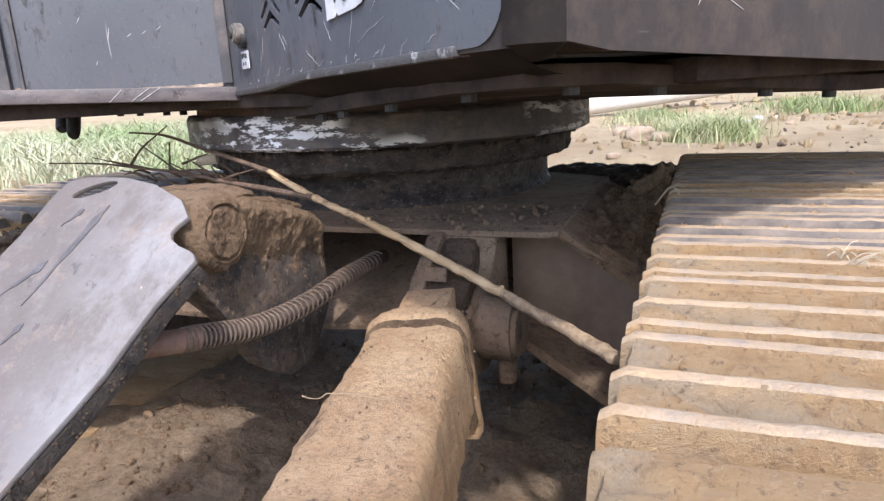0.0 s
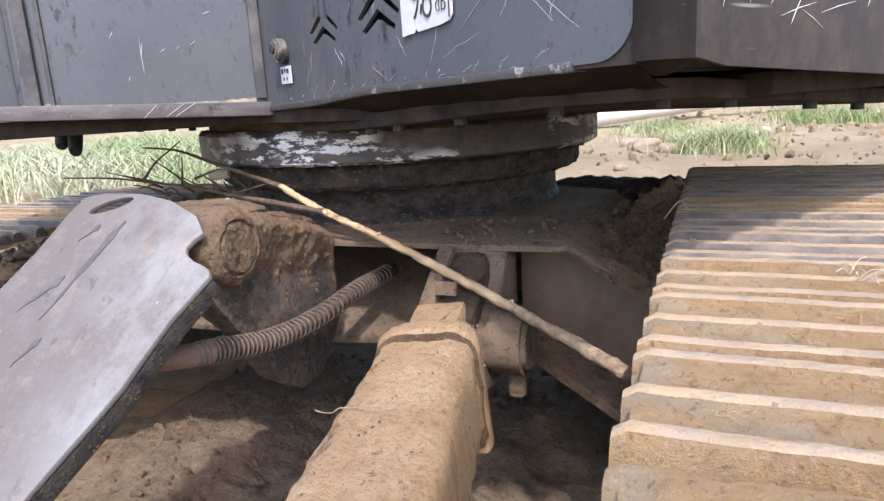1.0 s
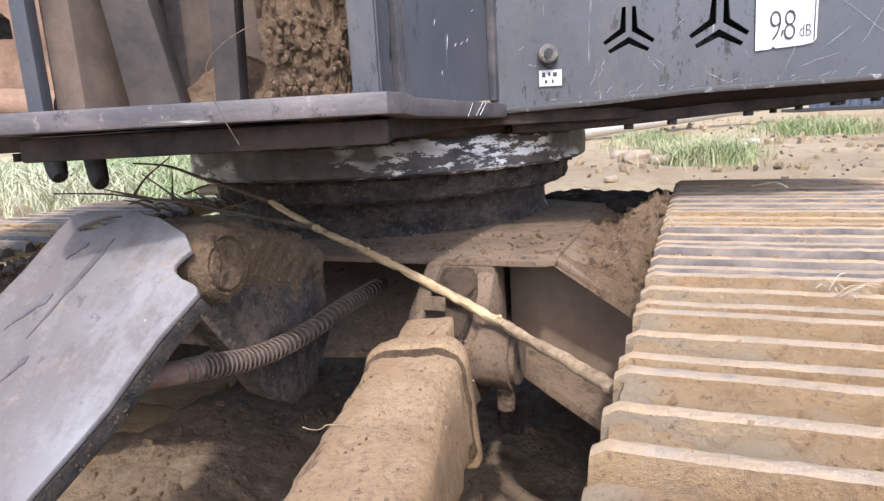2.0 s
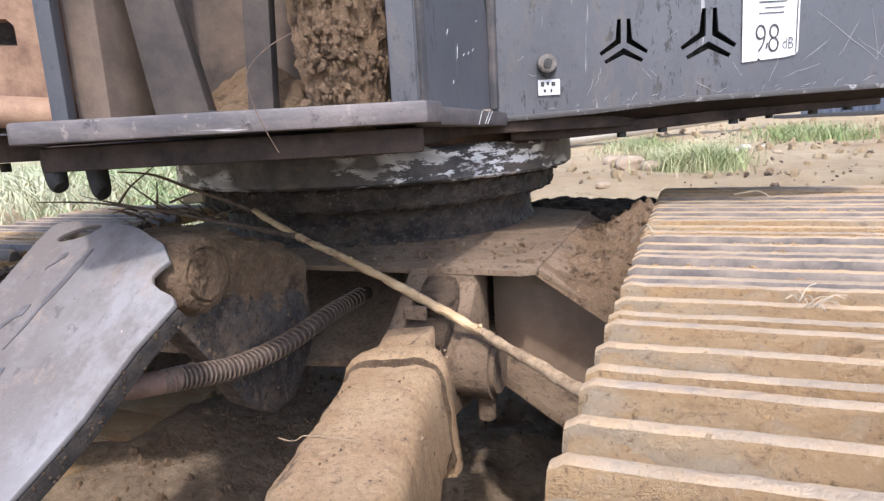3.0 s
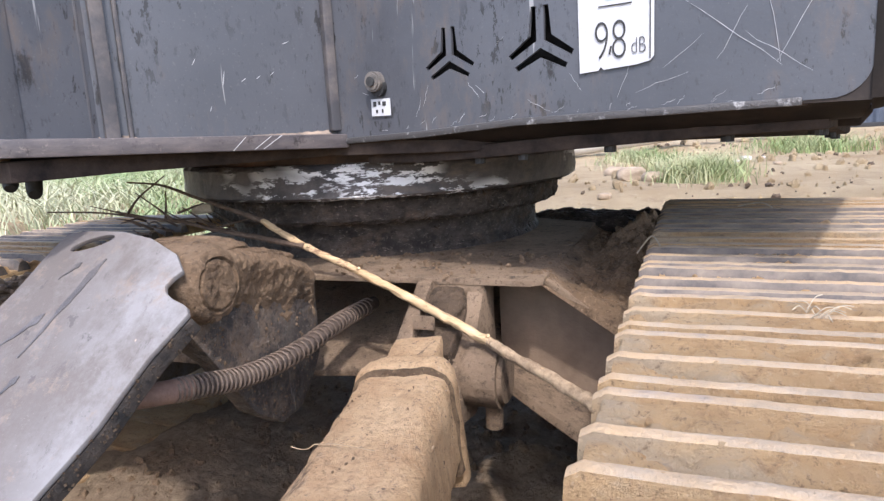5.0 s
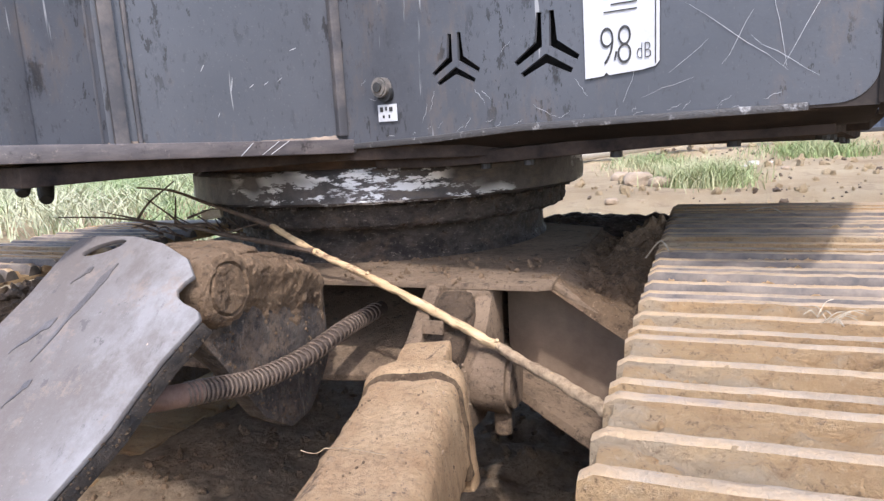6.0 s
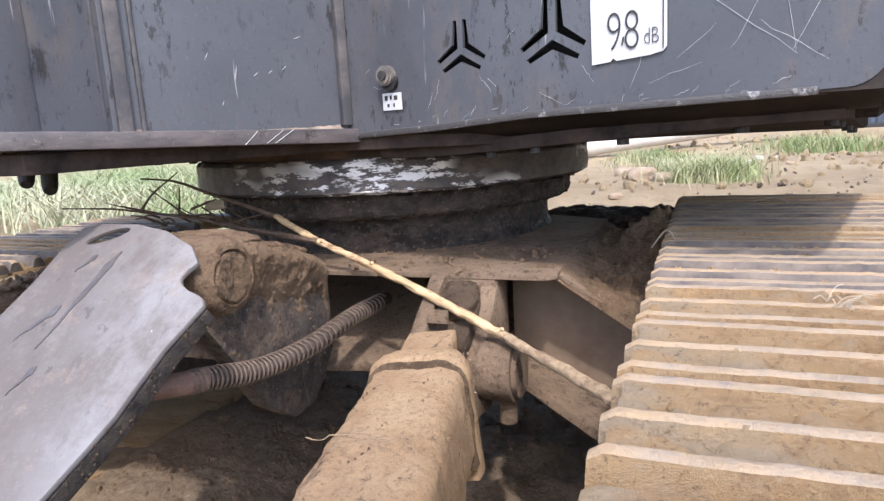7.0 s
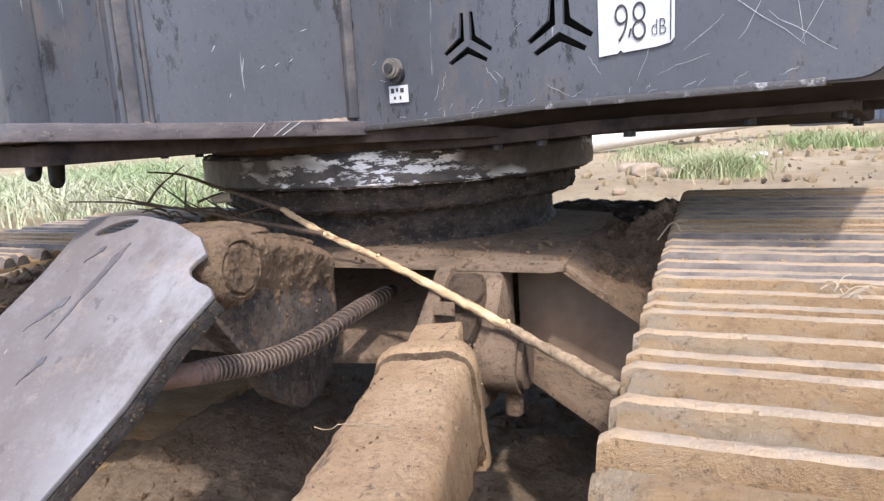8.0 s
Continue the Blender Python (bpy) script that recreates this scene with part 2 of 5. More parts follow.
def mat_simple(name, a, b, scale, rough=0.7, depth=0.003, metal=0.0, lo=0.35, hi=0.68):
    k = Mat(name, rough, metal)
    return k.put(k.mix(k.noise(scale, 7, 0.7, lo=lo, hi=hi), a, b), None, None, k.noise(scale * 4, 6, 0.7), depth, 0.7)


def mat_leaf(name, a, b, dry):
    k = Mat(name, 0.65, 0, 0.3)
    c = k.mix(k.island(), a, b)
    c = k.mix(k.noise(0.9, 4, 0.6, lo=0.45, hi=0.62), c, dry)
    k.put(c)
    k.b.inputs["Transmission Weight"].default_value = 0.0
    return k.m


def mat_ground():
    k = Mat("bare_earth", 0.97, 0, 0.2)
    c = k.mix(k.noise(0.8, 8, 0.65, lo=0.35, hi=0.68), (0.31, 0.225, 0.130), (0.46, 0.365, 0.232))
    c = k.mix(k.times(k.noise(5, 8, 0.7, lo=0.55, hi=0.72), 0.7), c, (0.20, 0.135, 0.085))
    c = k.mix(k.times(k.noise(14, 8, 0.7, lo=0.6, hi=0.7), 0.6), c, (0.52, 0.43, 0.32))
    # Damp churned earth round the machine; part of its darkness is painted shade.
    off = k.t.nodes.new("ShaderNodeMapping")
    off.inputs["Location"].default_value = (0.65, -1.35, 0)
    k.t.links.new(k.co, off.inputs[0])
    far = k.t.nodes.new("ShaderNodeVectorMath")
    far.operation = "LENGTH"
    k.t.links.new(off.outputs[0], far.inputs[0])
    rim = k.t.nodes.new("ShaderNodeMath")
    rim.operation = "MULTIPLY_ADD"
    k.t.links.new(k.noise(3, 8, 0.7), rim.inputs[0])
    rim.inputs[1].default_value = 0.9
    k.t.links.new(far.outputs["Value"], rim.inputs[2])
    damp_shade = k.mix(k.noise(24, 9, 0.8, lo=0.36, hi=0.66), (0.235, 0.168, 0.112), (0.46, 0.345, 0.235))
    damp_shade = k.mix(k.times(k.noise(150, 6, 0.75, lo=0.56, hi=0.66), 0.6), damp_shade, (0.33, 0.25, 0.17))
    c = k.mix(k.ramp(rim.outputs[0], 1.55, 1.3), c, damp_shade)
    return k.put(c, None, None, k.blend(0.5, k.noise(12, 10, 0.8), k.noise(60, 9, 0.75)), 0.05, 1.0)


PAINT, ENDPAINT, SILL, BLACK, FLANGE = mat_paint(), mat_paint_brown(), mat_sill(), mat_black(), mat_flange()
MUD = mat_mud("dried_mud", (0.205, 0.135, 0.082), (0.33, 0.228, 0.145), (0.075, 0.050, 0.033))
DARKMUD = mat_mud("dark_mud_and_shade", (0.085, 0.06, 0.042), (0.17, 0.12, 0.08), (0.04, 0.03, 0.022))
GUARD, DUSTY, ARM, BAR, SHOE, WOOD = mat_guard(), mat_dusty(), mat_arm(), mat_bar(), mat_shoe(), mat_wood()
BARK = mat_simple("twig_bark", (0.055, 0.035, 0.025), (0.16, 0.105, 0.07), 60)
HOSE = mat_simple("dusty_hose_rubber", (0.040, 0.030, 0.025), (0.105, 0.075, 0.056), 40)
SPRING = mat_simple("rusty_spring_wire", (0.070, 0.050, 0.040), (0.185, 0.135, 0.100), 90, 0.55)
FITTING = mat_simple("reddish_hose_ferrule", (0.15, 0.085, 0.06), (0.24, 0.15, 0.11), 50)
RUST = mat_simple("rusty_bracket_steel", (0.12, 0.066, 0.042), (0.33, 0.21, 0.135), 12, 0.8)
LABELW = mat_simple("label_white", (0.44, 0.445, 0.46), (0.60, 0.605, 0.62), 30, 0.5, 0.0005)
INK = mat_simple("label_ink", (0.02, 0.02, 0.02), (0.05, 0.05, 0.05), 80, 0.6, 0.0003)
VENTSHADE = mat_simple("painted_opening_shade", (0.006, 0.006, 0.006), (0.014, 0.012, 0.011), 30, 0.9)
RUBBER = mat_simple("black_rubber", (0.012, 0.012, 0.013), (0.03, 0.03, 0.03), 40, 0.6)
SCRATCH = mat_simple("bare_metal_scratch", (0.36, 0.36, 0.37), (0.62, 0.62, 0.63), 90, 0.5, 0.0005)
STEEL = mat_simple("dirty_bolt_steel", (0.085, 0.078, 0.072), (0.22, 0.195, 0.17), 60, 0.5)
DUSTSHADE = mat_simple('dusty_grey_with_shade', (0.018, 0.016, 0.016), (0.075, 0.058, 0.048), 9, 0.8, 0.002)
DARKSTEEL = mat_simple('grimy_dark_steel', (0.055, 0.046, 0.043), (0.21, 0.165, 0.125), 16, 0.65)
GROUND = mat_ground()
BAYDUSTSHADE = mat_simple("streaked_dust_and_shade", (0.035, 0.029, 0.026), (0.17, 0.122, 0.09), 7, 0.85, 0.002)
BUTT = mat_simple("weathered_stick_bark", (0.17, 0.115, 0.07), (0.46, 0.34, 0.215), 55, 0.8, 0.006)
def mat_under():
    # Near-black matte tone shared by the parts beneath the body.
    k = Mat("dark_underside_steel", 0.9, 0, 0.12)
    c = k.mix(k.noise(14, 7, 0.7, lo=0.35, hi=0.68), (0.019, 0.016, 0.016), (0.072, 0.053, 0.043))
    return k.put(c, None, None, k.noise(60, 6, 0.7), 0.004, 0.7)


UNDER = mat_under()
WEB = mat_simple("brown_stained_web_steel", (0.160, 0.112, 0.076), (0.270, 0.195, 0.135), 6, 0.8, 0.004)
PALEGRIT = mat_simple("pale_dried_splash", (0.22, 0.150, 0.092), (0.40, 0.29, 0.19), 60, 0.9)
WALLDUST = mat_simple("settled_tan_dust", (0.13, 0.105, 0.09), (0.30, 0.235, 0.18), 25, 0.95, 0.003)
RUSTBAND = mat_simple("rust_brown_grime", (0.035, 0.026, 0.022), (0.135, 0.075, 0.045), 11, 0.8, 0.006)
RIB = mat_simple("dust_streaked_rib_paint", (0.060, 0.060, 0.067), (0.140, 0.122, 0.115), 14, 0.6, 0.002, lo=0.42, hi=0.66)
GRASS_PALE = mat_leaf("pale_reed_leaf", (0.15, 0.22, 0.075), (0.33, 0.40, 0.19), (0.46, 0.45, 0.30))
GRASS_GREEN = mat_leaf("green_grass_leaf", (0.11, 0.17, 0.055), (0.30, 0.36, 0.15), (0.40, 0.38, 0.22))
STONE = mat_simple("dusty_stone", (0.26, 0.195, 0.13), (0.42, 0.33, 0.24), 9, 0.9, 0.01)
STRAW = mat_simple("dry_straw", (0.40, 0.33, 0.23), (0.58, 0.50, 0.39), 80)
FENCE = mat_simple("blue_grey_sheet", (0.10, 0.125, 0.17), (0.17, 0.19, 0.23), 2, 0.5)
CONCRETE = mat_simple("pale_concrete", (0.50, 0.46, 0.40), (0.66, 0.62, 0.56), 3, 0.85)
LITTER = mat_simple("white_litter", (0.34, 0.30, 0.26), (0.60, 0.56, 0.51), 40, 0.7)


# ================= mesh helpers =================
def finish(ob, smooth=True):
    if smooth:
        for p in ob.data.polygons:
            p.use_smooth = True
        ob.data.set_sharp_from_angle(angle=radians(35))
    return ob


def part(name, bm, material, parent=None, label="", smooth=True, m=None):
    me = bpy.data.meshes.new(name)
    bmesh.ops.recalc_face_normals(bm, faces=bm.faces)
    bm.to_mesh(me)
    bm.free()
    for one in (material if isinstance(material, (list, tuple)) else [material]):
        me.materials.append(one)
    ob = new(name, me)
    if parent is not None:
        ob.parent = parent
    if m is not None:
        ob.matrix_basis = m
    if label:
        tagged(ob, label)
    return finish(ob, smooth)


def thing(name, label, category, group="", m=None):
    ob = tagged(new(name), label, category, group)
    ob.empty_display_size = 0.05
    if m is not None:
        ob.matrix_basis = m
    return ob


def add_box(bm, c, s, m=None, bevel=0.0):
    """A box of centre c and sizes s, turned by m."""
    mm = Matrix.Translation(c) @ (m or Matrix()) @ Matrix.Diagonal((*s, 1))
    r = bmesh.ops.create_cube(bm, size=1, matrix=mm)
    if bevel:
        edges = list({e for v in r["verts"] for e in v.link_edges})
        bmesh.ops.bevel(bm, geom=edges, offset=bevel, segments=2, affect="EDGES", profile=0.6)
    return bm


def box(c, s, m=None, bevel=0.003):
    return add_box(bmesh.new(), c, s, m, bevel)


def add_rod(bm, a, b, r, r2=None, seg=18):
    a, b = Vector(a), Vector(b)
    q = (b - a).to_track_quat("Z", "Y").to_matrix().to_4x4()
    bmesh.ops.create_cone(bm, cap_ends=True, segments=seg, radius1=r, radius2=r if r2 is None else r2, depth=(b - a).length,
                          matrix=Matrix.Translation((a + b) / 2) @ q)
    return bm


def rod(a, b, r, r2=None, seg=18, bevel=0.0):
    bm = add_rod(bmesh.new(), a, b, r, r2, seg)
    if bevel:
        rim = [e for e in bm.edges if any(len(f.verts) > 4 for f in e.link_faces)]
        bmesh.ops.bevel(bm, geom=rim, offset=bevel, segments=2, affect="EDGES")
    return bm


def prism(outline, depth, m, holes=(), bevel=0.0):
    """A plate: an outline in its own x, y plane, with holes, extruded along its z by depth, laid by m."""
    bm = bmesh.new()
    for loop in (outline, *holes):
        vs = [bm.verts.new((x, y, 0)) for x, y in loop]
        for a, b in zip(vs, vs[1:] + vs[:1]):
            bm.edges.new((a, b))
    bmesh.ops.triangle_fill(bm, use_beauty=True, use_dissolve=False, edges=bm.edges[:])
    bmesh.ops.dissolve_limit(bm, angle_limit=0.01, verts=bm.verts[:], edges=bm.edges[:]) if not holes else None
    got = bmesh.ops.extrude_face_region(bm, geom=bm.faces[:])
    bmesh.ops.translate(bm, vec=(0, 0, depth), verts=[v for v in got["geom"] if isinstance(v, bmesh.types.BMVert)])
    bmesh.ops.recalc_face_normals(bm, faces=bm.faces)
    if bevel:
        edges = [e for e in bm.edges if len(e.link_faces) == 2 and e.calc_face_angle() > 0.6]
        bmesh.ops.bevel(bm, geom=edges, offset=bevel, segments=2, affect="EDGES", profile=0.6)
    bmesh.ops.transform(bm, matrix=m, verts=bm.verts)
    return bm


def lathe(profile, seg=96, arc=(0.0, 360.0)):
    """A body of revolution round z from (radius, height) pairs."""
    bm = bmesh.new()
    full = abs(arc[1] - arc[0]) >= 360
    n = seg if full else seg + 1
    rings = []
    for i in range(n):
        a = radians(arc[0] + (arc[1] - arc[0]) * i / seg)
        rings.append([bm.verts.new((r * math.cos(a), r * math.sin(a), z)) for r, z in profile])
    for i in range(seg):
        a, b = rings[i], rings[(i + 1) % n]
        for j in range(len(profile) - 1):
            bm.faces.new((a[j], b[j], b[j + 1], a[j + 1]))
    return bm


def spline(points, steps):
    """Points along a smooth line through the given ones."""
    ps = [Vector(p) for p in points]
    out = []
    for i in range(len(ps) - 1):
        p0, p1, p2, p3 = ps[max(i - 1, 0)], ps[i], ps[i + 1], ps[min(i + 2, len(ps) - 1)]
        for k in range(steps):
            t = k / steps
            out.append(0.5 * ((2 * p1) + (p2 - p0) * t + (2 * p0 - 5 * p1 + 4 * p2 - p3) * t * t + (3 * p1 - p0 - 3 * p2 + p3) * t ** 3))
    return out + [ps[-1]]


def add_tube(bm, line, radius, seg=10, wobble=0.0, seed=0.0):
    """A closed tube round a line; radius is a number or a function of 0..1."""
    rings = []
    side = None
    for i, p in enumerate(line):
        d = (line[min(i + 1, len(line) - 1)] - line[max(i - 1, 0)]).normalized()
        side = (side or d.orthogonal())
        side = (side - side.dot(d) * d).normalized()
        up = d.cross(side)
        r = radius(i / (len(line) - 1)) if callable(radius) else radius
        ring = []
        for k in range(seg):
            a = 2 * math.pi * k / seg
            off = side * math.cos(a) + up * math.sin(a)
            q = p + off * r
            ring.append(bm.verts.new(p + off * r * (1 + wobble * (0.6 * noise.noise(q * 45 + Vector((seed, 0, 0))) + 0.7 * noise.noise(q * 150 + Vector((seed, 3, 0)))))))
        rings.append(ring)
    for a, b in zip(rings, rings[1:]):
        for k in range(seg):
            bm.faces.new((a[k], a[(k + 1) % seg], b[(k + 1) % seg], b[k]))
    bm.faces.new(rings[0][::-1])
    bm.faces.new(rings[-1])
    return bm


def roughen(bm, amp, size, seed=0.0, octaves=4):
    """Uneven the surface along its normals, coarse to fine."""
    bm.normal_update()
    moves = [(v, v.normal * amp * noise.fractal(v.co / size + Vector((seed, seed * 0.7, 0)), 0.9, 2.1, octaves)) for v in bm.verts]
    for v, d in moves:
        v.co += d
    return bm


def lump(c, s, seed, sub=4, amp=0.25, m=None):
    """A rounded clod of mud."""
    bm = bmesh.new()
    bmesh.ops.create_icosphere(bm, subdivisions=sub, radius=1)
    for v in bm.verts:
        v.co *= (abs(v.co.x) ** 3 + abs(v.co.y) ** 3 + abs(v.co.z) ** 3) ** (-1 / 3)
        v.co *= 1 + amp * 0.35 * noise.fractal(v.co * 1.6 + Vector((seed * 3.1, seed, 0)), 1.0, 2.1, 3) + amp * 0.10 * noise.fractal(v.co * 7 + Vector((seed, 0, 0)), 0.8, 2.1, 4)
    bmesh.ops.transform(bm, matrix=Matrix.Translation(c) @ (m or Matrix()) @ Matrix.Diagonal((*s, 1)), verts=bm.verts)
    return bm


def clods(name, spots, material, seed=1):
    """Many small angular clods in one mesh, at (x, y, z, radius)."""
    rng = random.Random(seed)
    bm = bmesh.new()
    bmesh.ops.create_icosphere(bm, subdivisions=2, radius=1)
    ball = [v.co.copy() for v in bm.verts]
    tris = [[v.index for v in f.verts] for f in bm.faces]
    bm.free()
    verts, faces = [], []
    for k, (x, y, z, r) in enumerate(spots):
        m = pose(x, y, z, rng.uniform(0, 180), rng.uniform(0, 180), rng.uniform(0, 180)) @ Matrix.Diagonal((r, r * rng.uniform(0.55, 0.9), r * rng.uniform(0.45, 0.8), 1))
        n0 = len(verts)
        off = Vector((k * 1.7, 0, 0))
        verts += [m @ (v * (1 + 0.55 * noise.noise(v * 1.5 + off) + 0.25 * noise.noise(v * 4 + off))) for v in ball]
        faces += [[i + n0 for i in t] for t in tris]
    me = bpy.data.meshes.new(name)
    me.from_pydata(verts, [], faces)
    me.materials.append(material)
    return finish(new(name, me))


def dense(profile, step=0.006):
    """The same profile with more points along it."""
    out = []
    for (r0, z0), (r1, z1) in zip(profile, profile[1:]):
        n = max(1, int(math.hypot(r1 - r0, z1 - z0) / step)) if min(r0, r1) > 0.34 else 1
        out += [(r0 + (r1 - r0) * k / n, z0 + (z1 - z0) * k / n) for k in range(n)]
    return out + [profile[-1]]


YZ = Matrix(((0, 0, 1, 0), (1, 0, 0, 0), (0, 1, 0, 0), (0, 0, 0, 1)))      # plate x, y -> world y, z; depth -> world x
XZ = Matrix(((1, 0, 0, 0), (0, 0, 1, 0), (0, 1, 0, 0), (0, 0, 0, 1)))      # plate x, y -> world x, z; depth -> world y
AXIS = Vector((-0.75, 1.56, 0.0))


# ================= ground =================
def ground_height(x, y):
    far = min(1.0, max(0.0, (y - 2.6) / 2.6))
    left = min(1.0, max(0.0, (-2.6 - x) / 2.0))
    h = 0.27 * max(far, left) + 0.012 * max(0.0, y - 6)
    h += 0.05 * noise.fractal(Vector((x * 0.7, y * 0.7, 0)), 0.9, 2.1, 4) + 0.018 * noise.fractal(Vector((x * 4, y * 4, 3)), 0.9, 2.1, 3)
    if abs(x + 0.6) < 1.2 and abs(y - 1.3) < 1.1:
        h += 0.010 * noise.fractal(Vector((x * 22, y * 22, 9)), 0.8, 2.2, 4)
    heap = math.exp(-((x + 0.95) / 0.42) ** 2 - ((y - 1.05) / 0.5) ** 2)
    h += heap * (0.025 + 0.04 * noise.fractal(Vector((x * 5, y * 5, 7)), 1.0, 2.2, 5))
    heap = math.exp(-((x + 0.35) / 0.3) ** 2 - ((y - 1.35) / 0.4) ** 2)
    h += heap * (0.05 + 0.04 * noise.fractal(Vector((x * 6, y * 6, 1)), 1.0, 2.2, 5))
    return h


def build_ground():
    bm = bmesh.new()
    xs = sorted({round(v, 4) for v in (*np.arange(-1.5, 0.0, 0.011), *np.arange(-3, 1.6, 0.06), *np.arange(-9, 6, 0.25), *np.arange(-60, 60, 4), *(-900, -300, 300, 900))})
    ys = sorted({round(v, 4) for v in (*np.arange(0.6, 1.9, 0.011), *np.arange(0.2, 2.6, 0.06), *np.arange(-3, 12, 0.22), *np.arange(-40, 60, 4), *(-900, -300, 300, 900))})
    grid = [[bm.verts.new((x, y, ground_height(x, min(y, 40)))) for x in xs] for y in ys]
    for a, b in zip(grid, grid[1:]):
        for i in range(len(xs) - 1):
            bm.faces.new((a[i], a[i + 1], b[i + 1], b[i]))
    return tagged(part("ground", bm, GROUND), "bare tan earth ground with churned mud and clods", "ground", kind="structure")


build_ground()


# ================= crawler tracks =================
PITCH, SHOE_W = 0.152, 0.492
TRACK_X = 0.180
BARS = (0.016, 0.071, 0.136)


def track_path():
    """The outline on which the shoe plates lie, from the crest over the front idler and back, as (y, z) corners with arcs."""
    pts = []
    top = 0.608
    for y in np.arange(1.70, 0.36, -0.02):
        pts.append((y, top))
    for a in np.arange(0, 181, 4):
        pts.append((0.36 - 0.285 * math.sin(radians(a)), 0.323 + 0.285 * math.cos(radians(a))))
    for y in np.arange(0.38, 2.62, 0.02):
        pts.append((y, 0.038))
    for a in np.arange(0, 151, 5):
        pts.append((2.62 + 0.2 * math.sin(radians(a)), 0.238 - 0.2 * math.cos(radians(a))))
    end = pts[-1]
    for k in range(1, 40):
        t = k / 40
        pts.append((end[0] + (1.70 - end[0]) * t, end[1] + (top - end[1]) * t + 0.03 * math.sin(math.pi * t)))
    return [Vector((0, y, z)) for y, z in pts]


def mesh_of(name, bm, material):
    me = bpy.data.meshes.new(name)
    bmesh.ops.recalc_face_normals(bm, faces=bm.faces)
    bm.to_mesh(me)
    bm.free()
    me.materials.append(material)
    for p in me.polygons:
        p.use_smooth = True
    me.set_sharp_from_angle(angle=radians(40))
    return me


def shoe_mesh(seed, mud, clean=False, buried=False):
    """One triple-grouser shoe: plate, three tapered bars and the mud caked between them."""
    rng = random.Random(seed)
    out = [mesh_of("track_shoe", box((0, PITCH / 2, -0.005), (SHOE_W, PITCH - 0.008, 0.012), None, 0.003), SHOE)]
    for i, b in enumerate(BARS):
        bm = bmesh.new()
        hi, w, nx = (0.017 if buried and i != 1 else 0.026), 0.0095, 48
        rows = []
        for k in range(nx + 1):
            x = -SHOE_W / 2 + SHOE_W * k / nx
            dz = -0.0022 * abs(noise.noise(Vector((x * 8, seed, i)))) - 0.0012 * abs(noise.noise(Vector((x * 50, seed, i)))) - (0.006 if k in (0, nx) else 0)
            dy = 0.0012 * noise.noise(Vector((x * 6, i, seed))) + 0.0007 * noise.noise(Vector((x * 45, i, seed)))
            dw = 0.0015 * abs(noise.noise(Vector((x * 30, seed, i + 9))))
            rows.append([bm.verts.new((x, b + dy + y, z)) for y, z in ((-w * 1.7, -0.002), (-w * 1.2, hi + dz - 0.008), (-w * 0.8, hi + dz - 0.002 - dw), (0, hi + dz - dw), (w * 0.8, hi + dz - 0.002 - dw), (w * 1.2, hi + dz - 0.008), (w * 1.7, -0.002))])
        for a, c in zip(rows, rows[1:]):
            for j in range(7):
                bm.faces.new((a[j], a[(j + 1) % 7], c[(j + 1) % 7], c[j]))
        bm.faces.new(rows[0])
        bm.faces.new(rows[-1][::-1])
        me = mesh_of("grouser", bm, DARKSTEEL if clean else SHOE)
        me.materials.append(BAR)
        for p in me.polygons:
            if p.center.z > 0.012 and p.normal.z > 0.75 and not (buried and i != 1):
                p.material_index = 1
        out.append(me)
    for j, (a, b) in enumerate(((BARS[0], BARS[1]), (BARS[1], BARS[2]))):
        bm = bmesh.new()
        level = (0.003 if clean else 0.016 if buried else 0.010) + mud * 0.008 * rng.random()
        nx, ny = 90, 12
        grid = []
        for k in range(nx + 1):
            x = -SHOE_W / 2 + 0.004 + (SHOE_W - 0.008) * k / nx
            row = []
            for q in range(ny + 1):
                y = a + 0.003 + (b - a - 0.006) * q / ny
                z = level + 0.013 * noise.fractal(Vector((x * 9, y * 20, seed + j * 7.3)), 1.0, 2.1, 3) + 0.012 * noise.fractal(Vector((x * 36, y * 36, seed + j)), 0.8, 2.1, 4) + 0.007 * noise.noise(Vector((x * 6, seed * 2.3, j)))
                z += (0.0 if clean else 0.016) * max(0.0, noise.noise(Vector((x * 5 + 3, y * 9, seed * 1.9 + j))) + 0.25 * (x > 0.02)) - 0.003 * abs(noise.noise(Vector((x * 20, y * 20, seed))))
                z += 0.004 * (2 * q / ny - 1) ** 4
                mid = 1 - (2 * q / ny - 1) ** 2
                spill = max(0.0, min(1.0, 4 * noise.noise(Vector((x * 4, seed * 3.7, j + 2))) + 2.5 * (x - 0.10)))
                z = min(z, 0.0165 + 0.009 * mid + 0.008 * spill)
                if k in (0, nx):
                    z = -0.002
                row.append(bm.verts.new((x, y, min(0.0265 + 0.15 * (z - 0.0265), z) if z > 0.0265 else max(-0.002, z))))
            grid.append(row)
        for r0, r1 in zip(grid, grid[1:]):
            for q in range(ny):
                bm.faces.new((r0[q], r1[q], r1[q + 1], r0[q + 1]))
        got = bmesh.ops.extrude_edge_only(bm, edges=[e for e in bm.edges if e.is_boundary])
        for v in got["geom"]:
            if isinstance(v, bmesh.types.BMVert):
                v.co.z = -0.004
        out.append(mesh_of("mud_cake", bm, SHOE))
    return out


